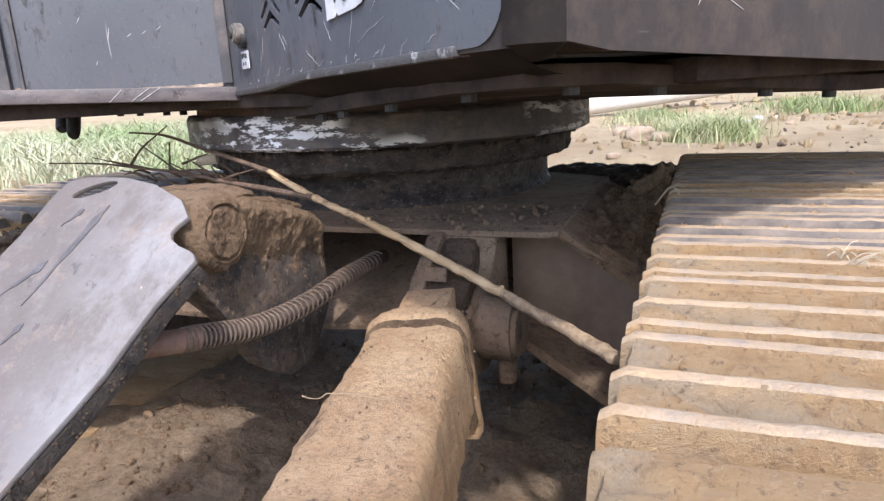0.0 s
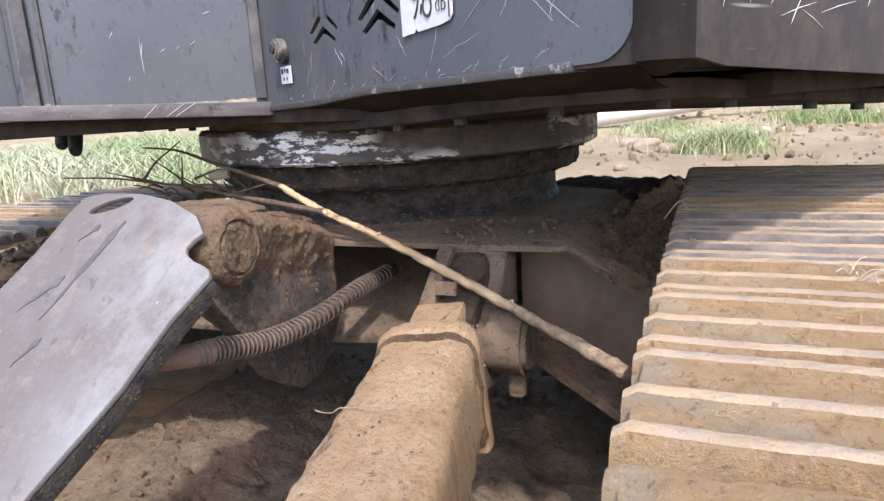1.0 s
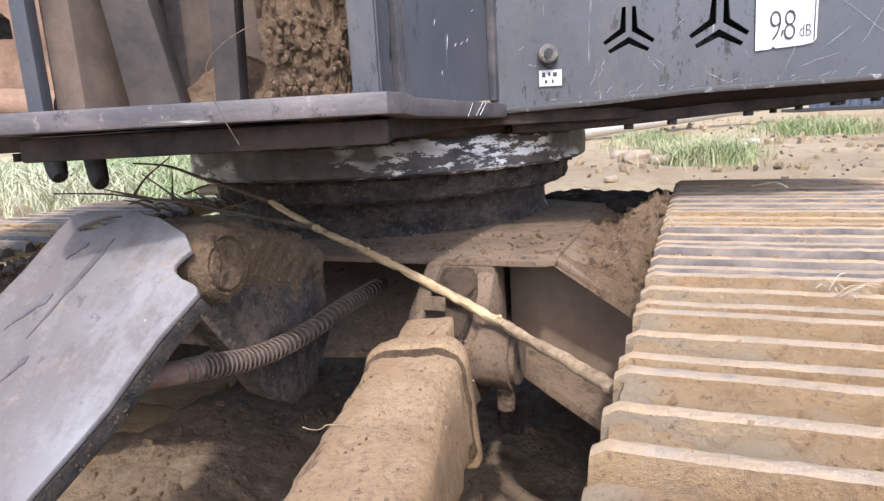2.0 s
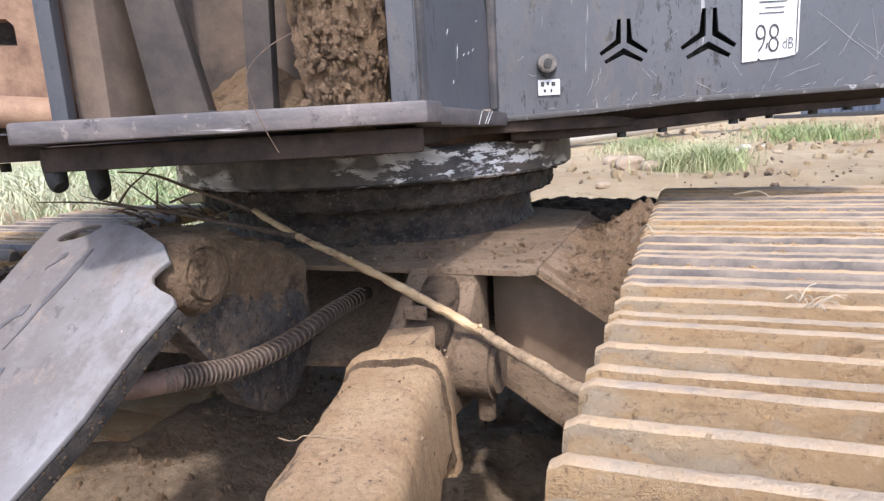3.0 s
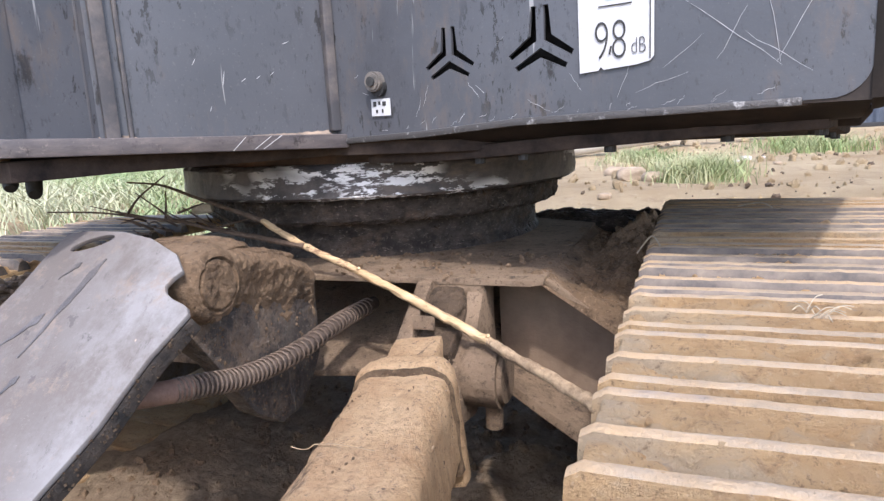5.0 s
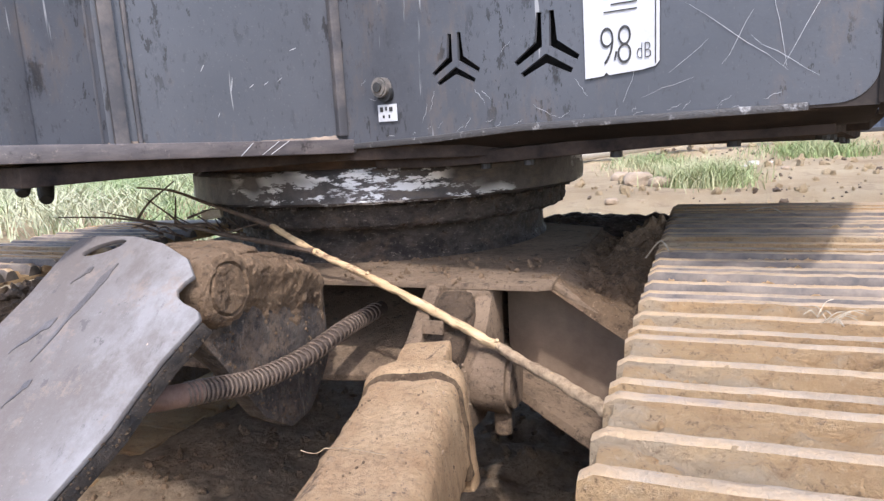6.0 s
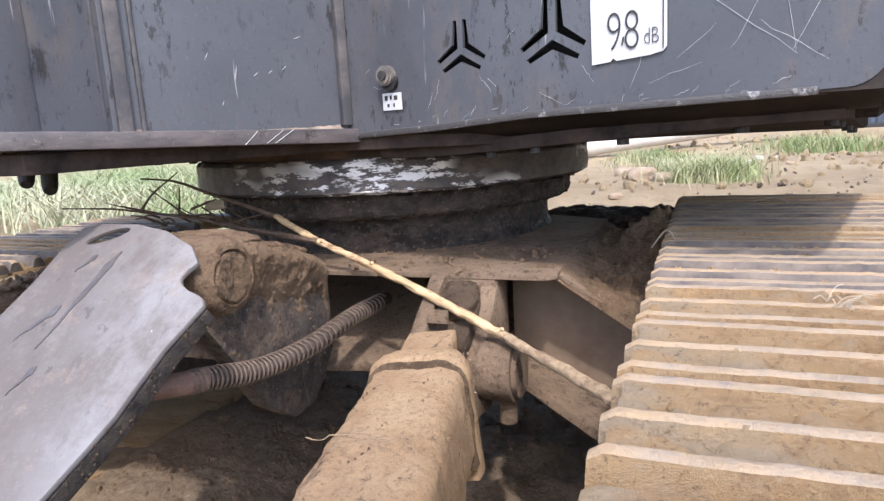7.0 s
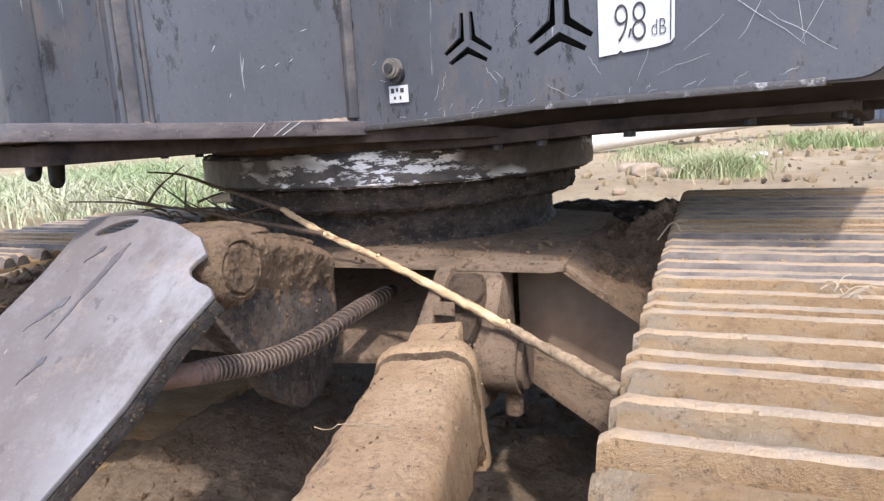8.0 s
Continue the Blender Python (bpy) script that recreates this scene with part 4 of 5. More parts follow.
def build_cylinder():
    cyl = thing("blade_cylinder", "mud-caked blade cylinder under a rounded steel guard", "hydraulic cylinder")
    m = Matrix.Translation((-0.375, 0.790, 0.511)) @ Matrix.Rotation(radians(12.5), 4, "Z") @ Matrix.Rotation(radians(2.0), 4, "X") @ Matrix.Rotation(radians(-5), 4, "Y")
    # guard: a rounded trough section, swept towards the blade
    def section(w, h, r):
        out = [(-w, -h)]
        for a in np.linspace(180, 90, 6):
            out.append((-w + r + r * math.cos(radians(a)), -r + r * math.sin(radians(a))))
        for a in np.linspace(90, 0, 6):
            out.append((w - r + r * math.cos(radians(a)), -r + r * math.sin(radians(a))))
        return out + [(w, -h)]

    def swept(stations):
        bm = bmesh.new()
        rings = []
        for y, w, h, r, dz in stations:
            rings.append([bm.verts.new((x, y, z + dz)) for x, z in section(w, h, r)])
        for a, b in zip(rings, rings[1:]):
            for k in range(len(a)):
                bm.faces.new((a[k], a[(k + 1) % len(a)], b[(k + 1) % len(b)], b[k]))
        bm.faces.new(rings[0])
        bm.faces.new(rings[-1][::-1])
        return bm

    body = swept([(y, 0.066 - 0.022 * y + 0.003 * math.exp(y / 0.03), 0.132, 0.030, -0.004) for y in np.linspace(0.0, -0.60, 60)])
    for e_len in (0.06, 0.03, 0.016):
        bmesh.ops.subdivide_edges(body, edges=[e for e in body.edges if e.calc_length() > e_len], cuts=1, use_grid_fill=True)
    roughen(body, 0.0032, 0.050, 2.0, 3)
    roughen(body, 0.0022, 0.012, 6.0, 4)
    bmesh.ops.transform(body, matrix=m, verts=body.verts)
    part("guard", body, GUARD, cyl, "mud-caked rounded guard")
    collar = swept([(0.046, 0.066, 0.17, 0.034, 0.000), (0.042, 0.072, 0.185, 0.038, 0.005), (0.030, 0.074, 0.19, 0.038, 0.007), (0.020, 0.074, 0.19, 0.038, 0.007), (0.009, 0.073, 0.19, 0.038, 0.006), (0.002, 0.068, 0.185, 0.036, 0.000)])
    for e_len in (0.05, 0.025, 0.012):
        bmesh.ops.subdivide_edges(collar, edges=[e for e in collar.edges if e.calc_length() > e_len], cuts=1, use_grid_fill=True)
    roughen(collar, 0.0028, 0.018, 5.0, 4)
    bmesh.ops.transform(collar, matrix=m, verts=collar.verts)
    part("collar", collar, GUARD, cyl, "raised rim at the guard's upper end")
    seam = swept([(0.004, 0.070, 0.16, 0.037, 0.001), (0.0, 0.0725, 0.16, 0.037, 0.0035), (-0.004, 0.072, 0.16, 0.037, 0.003), (-0.008, 0.067, 0.16, 0.034, -0.003)])
    bmesh.ops.subdivide_edges(seam, edges=[e for e in seam.edges if e.calc_length() > 0.02], cuts=4, use_grid_fill=True)
    roughen(seam, 0.003, 0.010, 8.0, 4)
    bmesh.ops.transform(seam, matrix=m, verts=seam.verts)
    part("rim_seam", seam, SEAMMUD, cyl, "ragged dark weld seam below the rim")
    eye = bmesh.new()
    add_box(eye, (0.004, 0.085, -0.030), (0.078, 0.105, 0.06), None, 0.008)
    bmesh.ops.subdivide_edges(eye, edges=eye.edges[:], cuts=2, use_grid_fill=True)
    roughen(eye, 0.003, 0.03, 1.0)
    bmesh.ops.transform(eye, matrix=m, verts=eye.verts)
    part("rod_eye", eye, GUARD, cyl, "cylinder end in the clevis")
    root = bmesh.new()
    add_tube(root, spline([(-0.060, -0.188, -0.003), (-0.03, -0.198, 0.001), (0.0, -0.210, 0.001), (0.02, -0.218, 0.001)], 5), 0.0006, 5)
    add_tube(root, spline([(-0.060, -0.188, -0.003), (-0.070, -0.184, -0.010), (-0.083, -0.178, -0.013), (-0.096, -0.172, -0.012)], 5), 0.0007, 5)
    bmesh.ops.transform(root, matrix=m, verts=root.verts)
    tagged(part("root_fibre", root, BUTT), "thin dry root lying across the guard", "root")
    rng = random.Random(31)
    spots = []
    for k in range(240):
        y = -0.012 - rng.random() * 0.40
        if k % 3:
            p = m @ Vector((0.0675, y, -0.035 - 0.09 * rng.random()))
        else:
            p = m @ Vector((rng.uniform(-0.055, 0.05), y, -0.003))
        spots.append((*p, 0.0006 + 0.0019 * rng.random() ** 3))
    tagged(clods("mud_fleck", spots, MUD, 9), "dry mud flecks stuck to the cylinder guard", "mud", kind="stuff")
    spots = []
    for k in range(330):
        y = 0.05 - rng.random() ** 0.8 * 0.45
        a = radians(rng.gauss(38, 22))
        wide = 0.079 if y > 0 else 0.0665
        p = m @ Vector((wide - 0.034 + 0.035 * math.cos(a), y, (0.008 if y > 0 else -0.004) - 0.034 + 0.035 * math.sin(a)))
        if k % 3 == 0:
            p = m @ Vector((wide + 0.001, y, -0.03 - 0.09 * rng.random()))
        spots.append((*p, 0.0006 + 0.0018 * rng.random() ** 3))
    tagged(clods("splash_grit", spots, PALEGRIT, 19), "pale splashes dried on the guard's shoulder", "mud", kind="stuff")
    return cyl


build_cylinder()


def build_hose():
    hose = thing("hydraulic_hose", "rubber hydraulic hose wrapped in a rusty protective spring", "hose")
    line = spline([(-0.690, 0.555, 0.531), (-0.640, 0.615, 0.523), (-0.620, 0.675, 0.513), (-0.609, 0.735, 0.500), (-0.603, 0.803, 0.493), (-0.600, 0.891, 0.492), (-0.600, 0.994, 0.499), (-0.600, 1.071, 0.500), (-0.60, 1.16, 0.498)], 11)
    part("hose_core", add_tube(bmesh.new(), line, 0.0135, 14), HOSE, hose, "dusty rubber hose")
    part("ferrule", add_tube(bmesh.new(), line[5:20], 0.0158, 14), FITTING, hose, "reddish end ferrule")
    coil = []
    pts = line[15:-4]
    turns = 46
    n = turns * 10
    side = None
    for i in range(n + 1):
        u = (i / n) ** 1.12 * (len(pts) - 1)
        k = min(int(u), len(pts) - 2)
        p = pts[k].lerp(pts[k + 1], u - k)
        d = (pts[k + 1] - pts[k]).normalized()
        side = side or d.orthogonal()
        side = (side - side.dot(d) * d).normalized()
        a = 2 * math.pi * turns * i / n
        coil.append(p + (side * math.cos(a) + d.cross(side) * math.sin(a)) * 0.0160)
    part("spring", add_tube(bmesh.new(), coil, 0.0019, 5), SPRING, hose, "rusty coil spring sleeve")
    return hose


build_hose()


# ================= stick on the frame =================
def build_stick():
    st = thing("fallen_branch", "peeled tan branch with dark twigs lying across the frame", "branch")
    main = spline([(-0.104, 0.807, 0.479), (-0.179, 0.859, 0.493), (-0.250, 0.903, 0.507), (-0.296, 0.929, 0.519), (-0.390, 0.959, 0.551), (-0.492, 0.987, 0.585), (-0.564, 1.004, 0.609), (-0.653, 1.022, 0.637), (-0.723, 1.039, 0.664), (-0.767, 1.050, 0.682)], 10)
    thick = lambda u: (0.0086 - 0.0032 * u) * (1 + 0.05 * math.sin(u * 31) * math.sin(u * 17))
    cut, last = 27, len(main) - 1
    part("stem", add_tube(bmesh.new(), main[cut:], lambda u: thick((cut + u * (last - cut)) / last), 12, 0.5), WOOD, st, "peeled tan stem")
    part("butt_end", add_tube(bmesh.new(), main[:cut + 2], lambda u: 1.03 * thick(u * cut / last), 14, 0.45), BUTT, st, "butt end with ragged brown bark")
    for k, (a, b, ang, w) in enumerate(((0, 24, 60, 0.0026), (3, 30, 110, 0.0021), (1, 17, 10, 0.0024), (8, 33, 150, 0.0016), (0, 12, 200, 0.0022), (34, 52, 80, 0.0012))):
        off = Vector((0.25 * math.cos(radians(ang)), -0.8 * math.cos(radians(ang)), math.sin(radians(ang)))) * 0.0072
        strip = [p + off * (1 - 0.25 * i / (b - a)) + Vector((0, 0, 0.0012 * noise.noise(p * 60 + Vector((k, 0, 0))))) for i, p in enumerate(main[a:b])]
        part("bark_strip", add_tube(bmesh.new(), strip, lambda u, w=w: w * (0.35 + 0.65 * math.sin(math.pi * min(0.97, max(0.03, u)))), 6, 0.8), BUTT, st, "ragged strip of brown bark")
    up = spline([(-0.767, 1.050, 0.682), (-0.857, 1.067, 0.704), (-0.963, 1.096, 0.725), (-1.069, 1.117, 0.750), (-1.152, 1.105, 0.759)], 8)
    part("twig", add_tube(bmesh.new(), up, lambda u: 0.0055 - 0.0038 * u, 8, 0.3), BARK, st, "dark thin twig")
    low = spline([(-0.660, 1.020, 0.640), (-0.781, 1.046, 0.651), (-0.891, 1.067, 0.661), (-1.017, 1.097, 0.674), (-1.123, 1.095, 0.684), (-1.221, 1.082, 0.696), (-1.326, 1.041, 0.703)], 8)
    part("twig", add_tube(bmesh.new(), low, lambda u: 0.0058 - 0.0045 * u, 8, 0.3), BARK, st, "reddish side branch")
    extra = [((-0.908, 1.071, 0.661), (-0.849, 1.061, 0.676), (-0.799, 1.056, 0.687)), ((-1.035, 1.101, 0.678), (-1.082, 1.106, 0.705), (-1.131, 1.104, 0.736)),
             ((-1.151, 1.092, 0.689), (-1.124, 1.103, 0.724), (-1.083, 1.116, 0.755), (-1.062, 1.122, 0.770)), ((-1.057, 1.104, 0.674), (-1.057, 1.111, 0.710), (-1.058, 1.116, 0.737)),
             ((-1.095, 1.099, 0.681), (-1.151, 1.093, 0.692), (-1.200, 1.086, 0.702)), ((-1.017, 1.101, 0.692), (-0.971, 1.094, 0.705), (-0.935, 1.088, 0.714)),
             ((-1.123, 1.095, 0.684), (-1.20, 1.12, 0.690), (-1.30, 1.13, 0.705)), ((-0.95, 1.085, 0.667), (-1.02, 1.12, 0.672), (-1.10, 1.15, 0.69)), ((-0.89, 1.067, 0.661), (-0.97, 1.10, 0.685), (-1.03, 1.13, 0.70))]
    for pts in extra:
        part("twig", add_tube(bmesh.new(), spline(pts, 6), lambda u: 0.0030 - 0.002 * u, 6, 0.3), BARK, st)
    rng = random.Random(41)
    for k in range(18):
        p = Vector((rng.uniform(-1.16, -0.80), rng.uniform(1.07, 1.15), rng.uniform(0.650, 0.672)))
        a = rng.gauss(math.pi, 1.2)
        e = p + Vector((0.10 * math.cos(a), 0.05 * math.sin(a), rng.uniform(0.0, 0.030))) * rng.uniform(0.5, 1.1)
        part("twig", add_tube(bmesh.new(), spline([p, p.lerp(e, 0.5) + Vector((0, 0, rng.uniform(-0.006, 0.010))), e], 5), lambda u: 0.0030 - 0.0018 * u, 6, 0.3), BARK, st)
    for u, h in ((12, 0.006), (29, 0.010), (41, 0.005), (57, 0.007), (70, 0.005)):
        p = main[u]
        part("knot", add_rod(bmesh.new(), p, p + Vector((0.006, -0.006, h)), 0.0052, 0.0030, 8), WOOD, st)
    return st


build_stick()


# ================= upper structure (turns on the bearing) =================
def build_upper():
    up = thing("upper_structure", "scratched charcoal excavator upper structure turning on its bearing", "machine body", m=Matrix.Translation(AXIS))
    P = -0.462          # door panel plane
    # turning flange under the floor
    part("swing_flange", roughen(lathe(dense([(0.30, 0.714), (0.478, 0.714), (0.486, 0.720), (0.486, 0.775), (0.480, 0.783), (0.30, 0.783)]), 300), 0.0018, 0.03), FLANGE, up, "black flange with chipped pale paint", m=Matrix.Rotation(radians(17), 4, "Z"))
    part("flange_step", lathe([(0.30, 0.780), (0.462, 0.780), (0.462, 0.808), (0.30, 0.808)], 120), RUSTBAND, up, "rust-brown grimy band")
    # floor and belly pan
    floor = prism([(-0.29, -0.955), (0.150, -0.955), (0.135, -0.80), (0.235, -0.462), (0.50, -0.435), (0.78, -0.30), (1.0, 0.05), (1.0, 1.25), (-0.95, 1.25), (-0.95, -0.42), (-0.55, -0.45)], 0.028, Matrix.Translation((0, 0, 0.800)), bevel=0.004)
    part("floor_plate", floor, UNDER, up, "black floor plate")
    pan = prism([(0.30, -0.425), (1.02, -0.405), (1.02, 0.30), (0.45, 0.35)], 0.022, Matrix.Translation((0, 0, 0.783)), bevel=0.004)
    bmesh.ops.subdivide_edges(pan, edges=[e for e in pan.edges if e.calc_length() > 0.1], cuts=5, use_grid_fill=True)

    def pan_lift(x, y):
        return 0.030 * max(0.0, min(1.0, (x - 0.45) / 0.5)) * max(0.0, min(1.0, (0.20 - y) / 0.5))

    for v in pan.verts:
        v.co.z += pan_lift(v.co.x, v.co.y)
    part("belly_pan", pan, UNDER, up, "black belly pan with bolts")
    for x, y in ((0.52, -0.40), (0.60, -0.40), (0.74, -0.395), (0.90, -0.385), (1.0, -0.20), (1.0, 0.0), (1.0, -0.33), (1.0, 0.15)):
        part("pan_bolt", rod((x, y, 0.774 + pan_lift(x, y)), (x, y, 0.785 + pan_lift(x, y)), 0.009, seg=10), RUBBER, up)
    part("pan_back", box((0.62, -0.30, 0.830), (0.68, 0.012, 0.034), None, 0.002), UNDER, up)
    # door panel with vents
    z0, z1 = 0.836, 1.75
    def louvre(cx, cz, s):
        loops = []
        w, ln, g = 0.0036 * s, 0.041 * s, 0.0130 * s
        # three bent slots, each hugging one gap between the arms of a three-armed star
        for mid in (30, 150, 270):
            a0, a1 = radians(mid - 60), radians(mid + 60)
            c = Vector((math.cos(radians(mid)), math.sin(radians(mid)))) * g * 1.15
            d0, d1 = Vector((math.cos(a0), math.sin(a0))), Vector((math.cos(a1), math.sin(a1)))
            b = Vector((math.cos(radians(mid)), math.sin(radians(mid))))
            n0 = Vector((d0.y, -d0.x)) if Vector((d0.y, -d0.x)).dot(b) < 0 else Vector((-d0.y, d0.x))
            n1 = Vector((d1.y, -d1.x)) if Vector((d1.y, -d1.x)).dot(b) < 0 else Vector((-d1.y, d1.x))
            pts = [c + d0 * ln + n0 * 0, c + b * w * 1.2, c + d1 * ln, c + d1 * ln + n1 * w * 2, c - b * w * 2.4, c + d0 * ln + n0 * w * 2]
            loops.append([(cx + p.x, cz + p.y) for p in pts])
        return loops

    holes = [h for cx, cz, s in ((0.508, 0.947, 0.92), (0.662, 0.951, 1.05), (0.41, 1.12, 1), (0.60, 1.12, 1), (0.79, 1.12, 1)) for h in louvre(cx, cz, s)]
    r = 0.042
    out = [(0.262, z0 - 0.012), (0.45, z0 - 0.006), (0.62, z0 + 0.006)]
    out += [(1.064 - r + r * math.cos(radians(a)), z0 + 0.014 + r + r * math.sin(radians(a))) for a in np.linspace(-90, 0, 9)]
    out += [(1.064, z1), (0.262, z1)]
    panel = prism(out, 0.006, Matrix.Translation((0, P, 0)) @ XZ, holes)
    part("door_panel", panel, PAINT, up, "charcoal door panel with bent vent slots")
    # Added near-black sheet: paints the shade seen through the vent slots.
    part("vent_shade_sheet", box((0.63, P + 0.05, 1.2), (0.70, 0.004, 0.62), None, 0), VENTSHADE, up)
    lip = prism([(0.265, z0 - 0.016), (0.45, z0 - 0.010), (0.62, z0 + 0.001), (0.995, z0 + 0.0075), (0.995, z0 + 0.0175), (0.62, z0 + 0.012), (0.45, z0 + 0.001), (0.265, z0 - 0.006)], 0.045, Matrix.Translation((0, P - 0.004, 0)) @ XZ, bevel=0.003)
    part("door_lip", lip, LIP, up, "worn bare lower lip")
    under = prism([(0.28, -0.455), (1.0, -0.455), (1.03, -0.42), (1.03, 0.4), (0.28, 0.2)], 0.012, Matrix.Translation((0, 0, 0.826)) @ Matrix.Rotation(radians(-1.0), 4, "Y"))
    part("door_underside", under, UNDER, up)
    roll = bmesh.new()
    edge_, steps_ = [], 24
    for k in range(steps_ + 1):
        x = 0.40 + 0.665 * k / steps_
        top_ = z0 + float(np.interp(x, (0.40, 0.45, 0.62, 1.0, 1.10), (-0.008, -0.006, 0.004, 0.011, 0.013)))
        row = []
        for j in range(7):
            u = j / 6
            row.append(roll.verts.new((x - 0.015 * u * (x > 1.05), P + 0.004 + 0.075 * u, top_ - (top_ - 0.806 - 0.018 * max(0.0, (x - 0.5) / 0.54)) * math.sin(u * math.pi / 2) + 0.0012 * noise.noise(Vector((x * 20, u * 3, 1))))))
        edge_.append(row)
    for a, b in zip(edge_, edge_[1:]):
        for j in range(6):
            roll.faces.new((a[j], b[j], b[j + 1], a[j + 1]))
    bmesh.ops.solidify(roll, geom=roll.faces[:], thickness=0.004)
    part("lower_roll", roll, ENDPAINT, up, "dark brown rolled lower edge")
    gusset = prism([(0.995, z0 + 0.010), (1.0645, z0 + 0.010), (1.0645, z0 + 0.095), (0.995, z0 + 0.095)], 0.004, Matrix.Translation((0, P + 0.002, 0)) @ XZ)
    part("corner_gusset", gusset, ENDPAINT, up, "brown scuffed corner below the door's rounded edge")
    cap, rings_ = bmesh.new(), []
    for k in range(11):
        a = radians(9 * k)
        rings_.append([cap.verts.new((1.063 + 0.0368 * (1 - u) * math.sin(a), P + 0.037 - 0.0368 * (1 - u) * math.cos(a), z0 + 0.013 - 0.014 * math.sin(u * math.pi / 2))) for u in (0, 0.15, 0.3, 0.5, 0.75, 0.97)])
    for a, b in zip(rings_, rings_[1:]):
        for j in range(5):
            cap.faces.new((a[j], b[j], b[j + 1], a[j + 1]))
    bmesh.ops.solidify(cap, geom=cap.faces[:], thickness=0.003)
    part("corner_cap", cap, ENDPAINT, up, "rounded underside of the body's corner")
    # rounded end wall
    end = prism([(-0.428, z0 + 0.013), (-0.38, z0 + 0.005), (0.30, z0 - 0.024), (1.2, z0 - 0.03), (1.2, z1), (-0.428, z1)], 0.006, Matrix.Translation((1.094, 0, 0)) @ YZ)
    part("end_panel", end, ENDPAINT, up, "dusty brown end panel with scratches")
    corner = bmesh.new()
    n = 8
    prof = [(1.063 + 0.037 * math.sin(radians(a)), P + 0.037 - 0.037 * math.cos(radians(a)) - 0.001) for a in np.linspace(0, 90, n)]
    lo = [corner.verts.new((x, y, z0 + 0.012)) for k, (x, y) in enumerate(prof)]
    hi_ = [corner.verts.new((x, y, z1)) for x, y in prof]
    for k in range(n - 1):
        corner.faces.new((lo[k], lo[k + 1], hi_[k + 1], hi_[k]))
    bmesh.ops.solidify(corner, geom=corner.faces[:], thickness=0.004)
    part("rounded_corner", corner, ENDPAINT, up, "rounded worn corner")
    for y, z, ln_, tilt in ((-0.33, 0.905, 0.05, 8), (-0.31, 0.895, 0.035, 40), (-0.29, 0.885, 0.07, 12), (-0.25, 0.892, 0.05, -20), (-0.27, 0.878, 0.03, 55), (-0.21, 0.890, 0.08, 10), (-0.36, 0.92, 0.03, -60), (-0.16, 0.91, 0.03, 35), (-0.39, 0.89, 0.025, 70), (-0.10, 0.90, 0.02, 60)):
        p, e = Vector((1.1005, y, z)), Vector((1.1005, y + ln_ * math.cos(radians(tilt)), z + ln_ * math.sin(radians(tilt))))
        part("scratch", add_tube(bmesh.new(), [p, p.lerp(e, 0.5) + Vector((0, 0, 0.001)), e], lambda u: 0.00015 + 0.0004 * math.sin(math.pi * min(0.98, max(0.02, u))), 5), SCRATCH, up)
    part("end_frame", box((1.015, 0.48, 0.823), (0.07, 1.36, 0.026), None, 0.005), UNDER, up, "black rail under the end panel")
    # lock, tag and noise label
    part("lock_boss", rod((0.366, P - 0.001, 0.921), (0.366, P - 0.020, 0.921), 0.0165, seg=24, bevel=0.003), STEEL, up, "round door lock")
    part("lock_core", rod((0.366, P - 0.018, 0.921), (0.366, P - 0.024, 0.921), 0.008, seg=14), INK, up)
    # Black disc offset below the lock stands in for its cast shadow.
    part("lock_shadow_plate", rod((0.369, P - 0.001, 0.912), (0.369, P - 0.010, 0.912), 0.015, seg=20), RUBBER, up)
    tag = part("small_tag", box((0.370, P - 0.003, 0.879), (0.040, 0.0012, 0.028), None, 0), LABELW, up, "small white printed tag")
    for dx, dz, w, h in ((-0.012, 0.006, 0.006, 0.008), (-0.002, 0.007, 0.004, 0.006), (0.008, 0.006, 0.007, 0.007), (-0.008, -0.006, 0.004, 0.005), (0.004, -0.006, 0.003, 0.006)):
        part("tag_mark", box((0.370 + dx, P - 0.0042, 0.879 + dz), (w, 0.001, h), None, 0), INK, tag)
    lab = prism([(0.722, 0.903), (0.748, 0.905), (0.752, 0.9095), (0.756, 0.9055), (0.80, 0.9085), (0.818, 0.912), (0.823, 0.918), (0.823, 1.025), (0.72, 1.025)], 0.0012, Matrix.Translation((0, P - 0.0035, 0)) @ XZ)
    label = part("noise_label", lab, LABELW, up, "white noise level label reading 98 dB")
    def text(body, size, x, z):
        cu = bpy.data.curves.new("label_text", "FONT")
        cu.body, cu.size, cu.extrude, cu.offset = body, size, 0.0004, -size * 0.024
        ob = new("label_text", cu)
        dg = bpy.context.evaluated_depsgraph_get()
        me = bpy.data.meshes.new_from_object(ob.evaluated_get(dg))
        bpy.data.objects.remove(ob)
        me.materials.clear()
        me.materials.append(INK)
        t = new("label_text", me)
        t.parent = label
        t.matrix_basis = Matrix.Translation((x, P - 0.0048, z)) @ Matrix.Rotation(radians(90), 4, "X") @ Matrix.Diagonal((0.64, 1, 1, 1))
    text("98", 0.074, 0.742, 0.918)
    text("dB", 0.030, 0.793, 0.923)
    part("label_mark", box((0.7655, P - 0.0046, 0.930), (0.0022, 0.001, 0.011), Matrix.Rotation(radians(12), 4, "Y"), 0), INK, label)
    for x, z, w, h in ((0.76, 0.987, 0.045, 0.0014), (0.765, 0.996, 0.035, 0.0014), (0.762, 1.006, 0.05, 0.0018), (0.8065, 0.965, 0.0012, 0.10)):
        part("label_mark", box((x + 0.012, P - 0.0046, z), (w, 0.001, h), None, 0), INK, label)
    # scratches, chipped lip
    rng = random.Random(11)
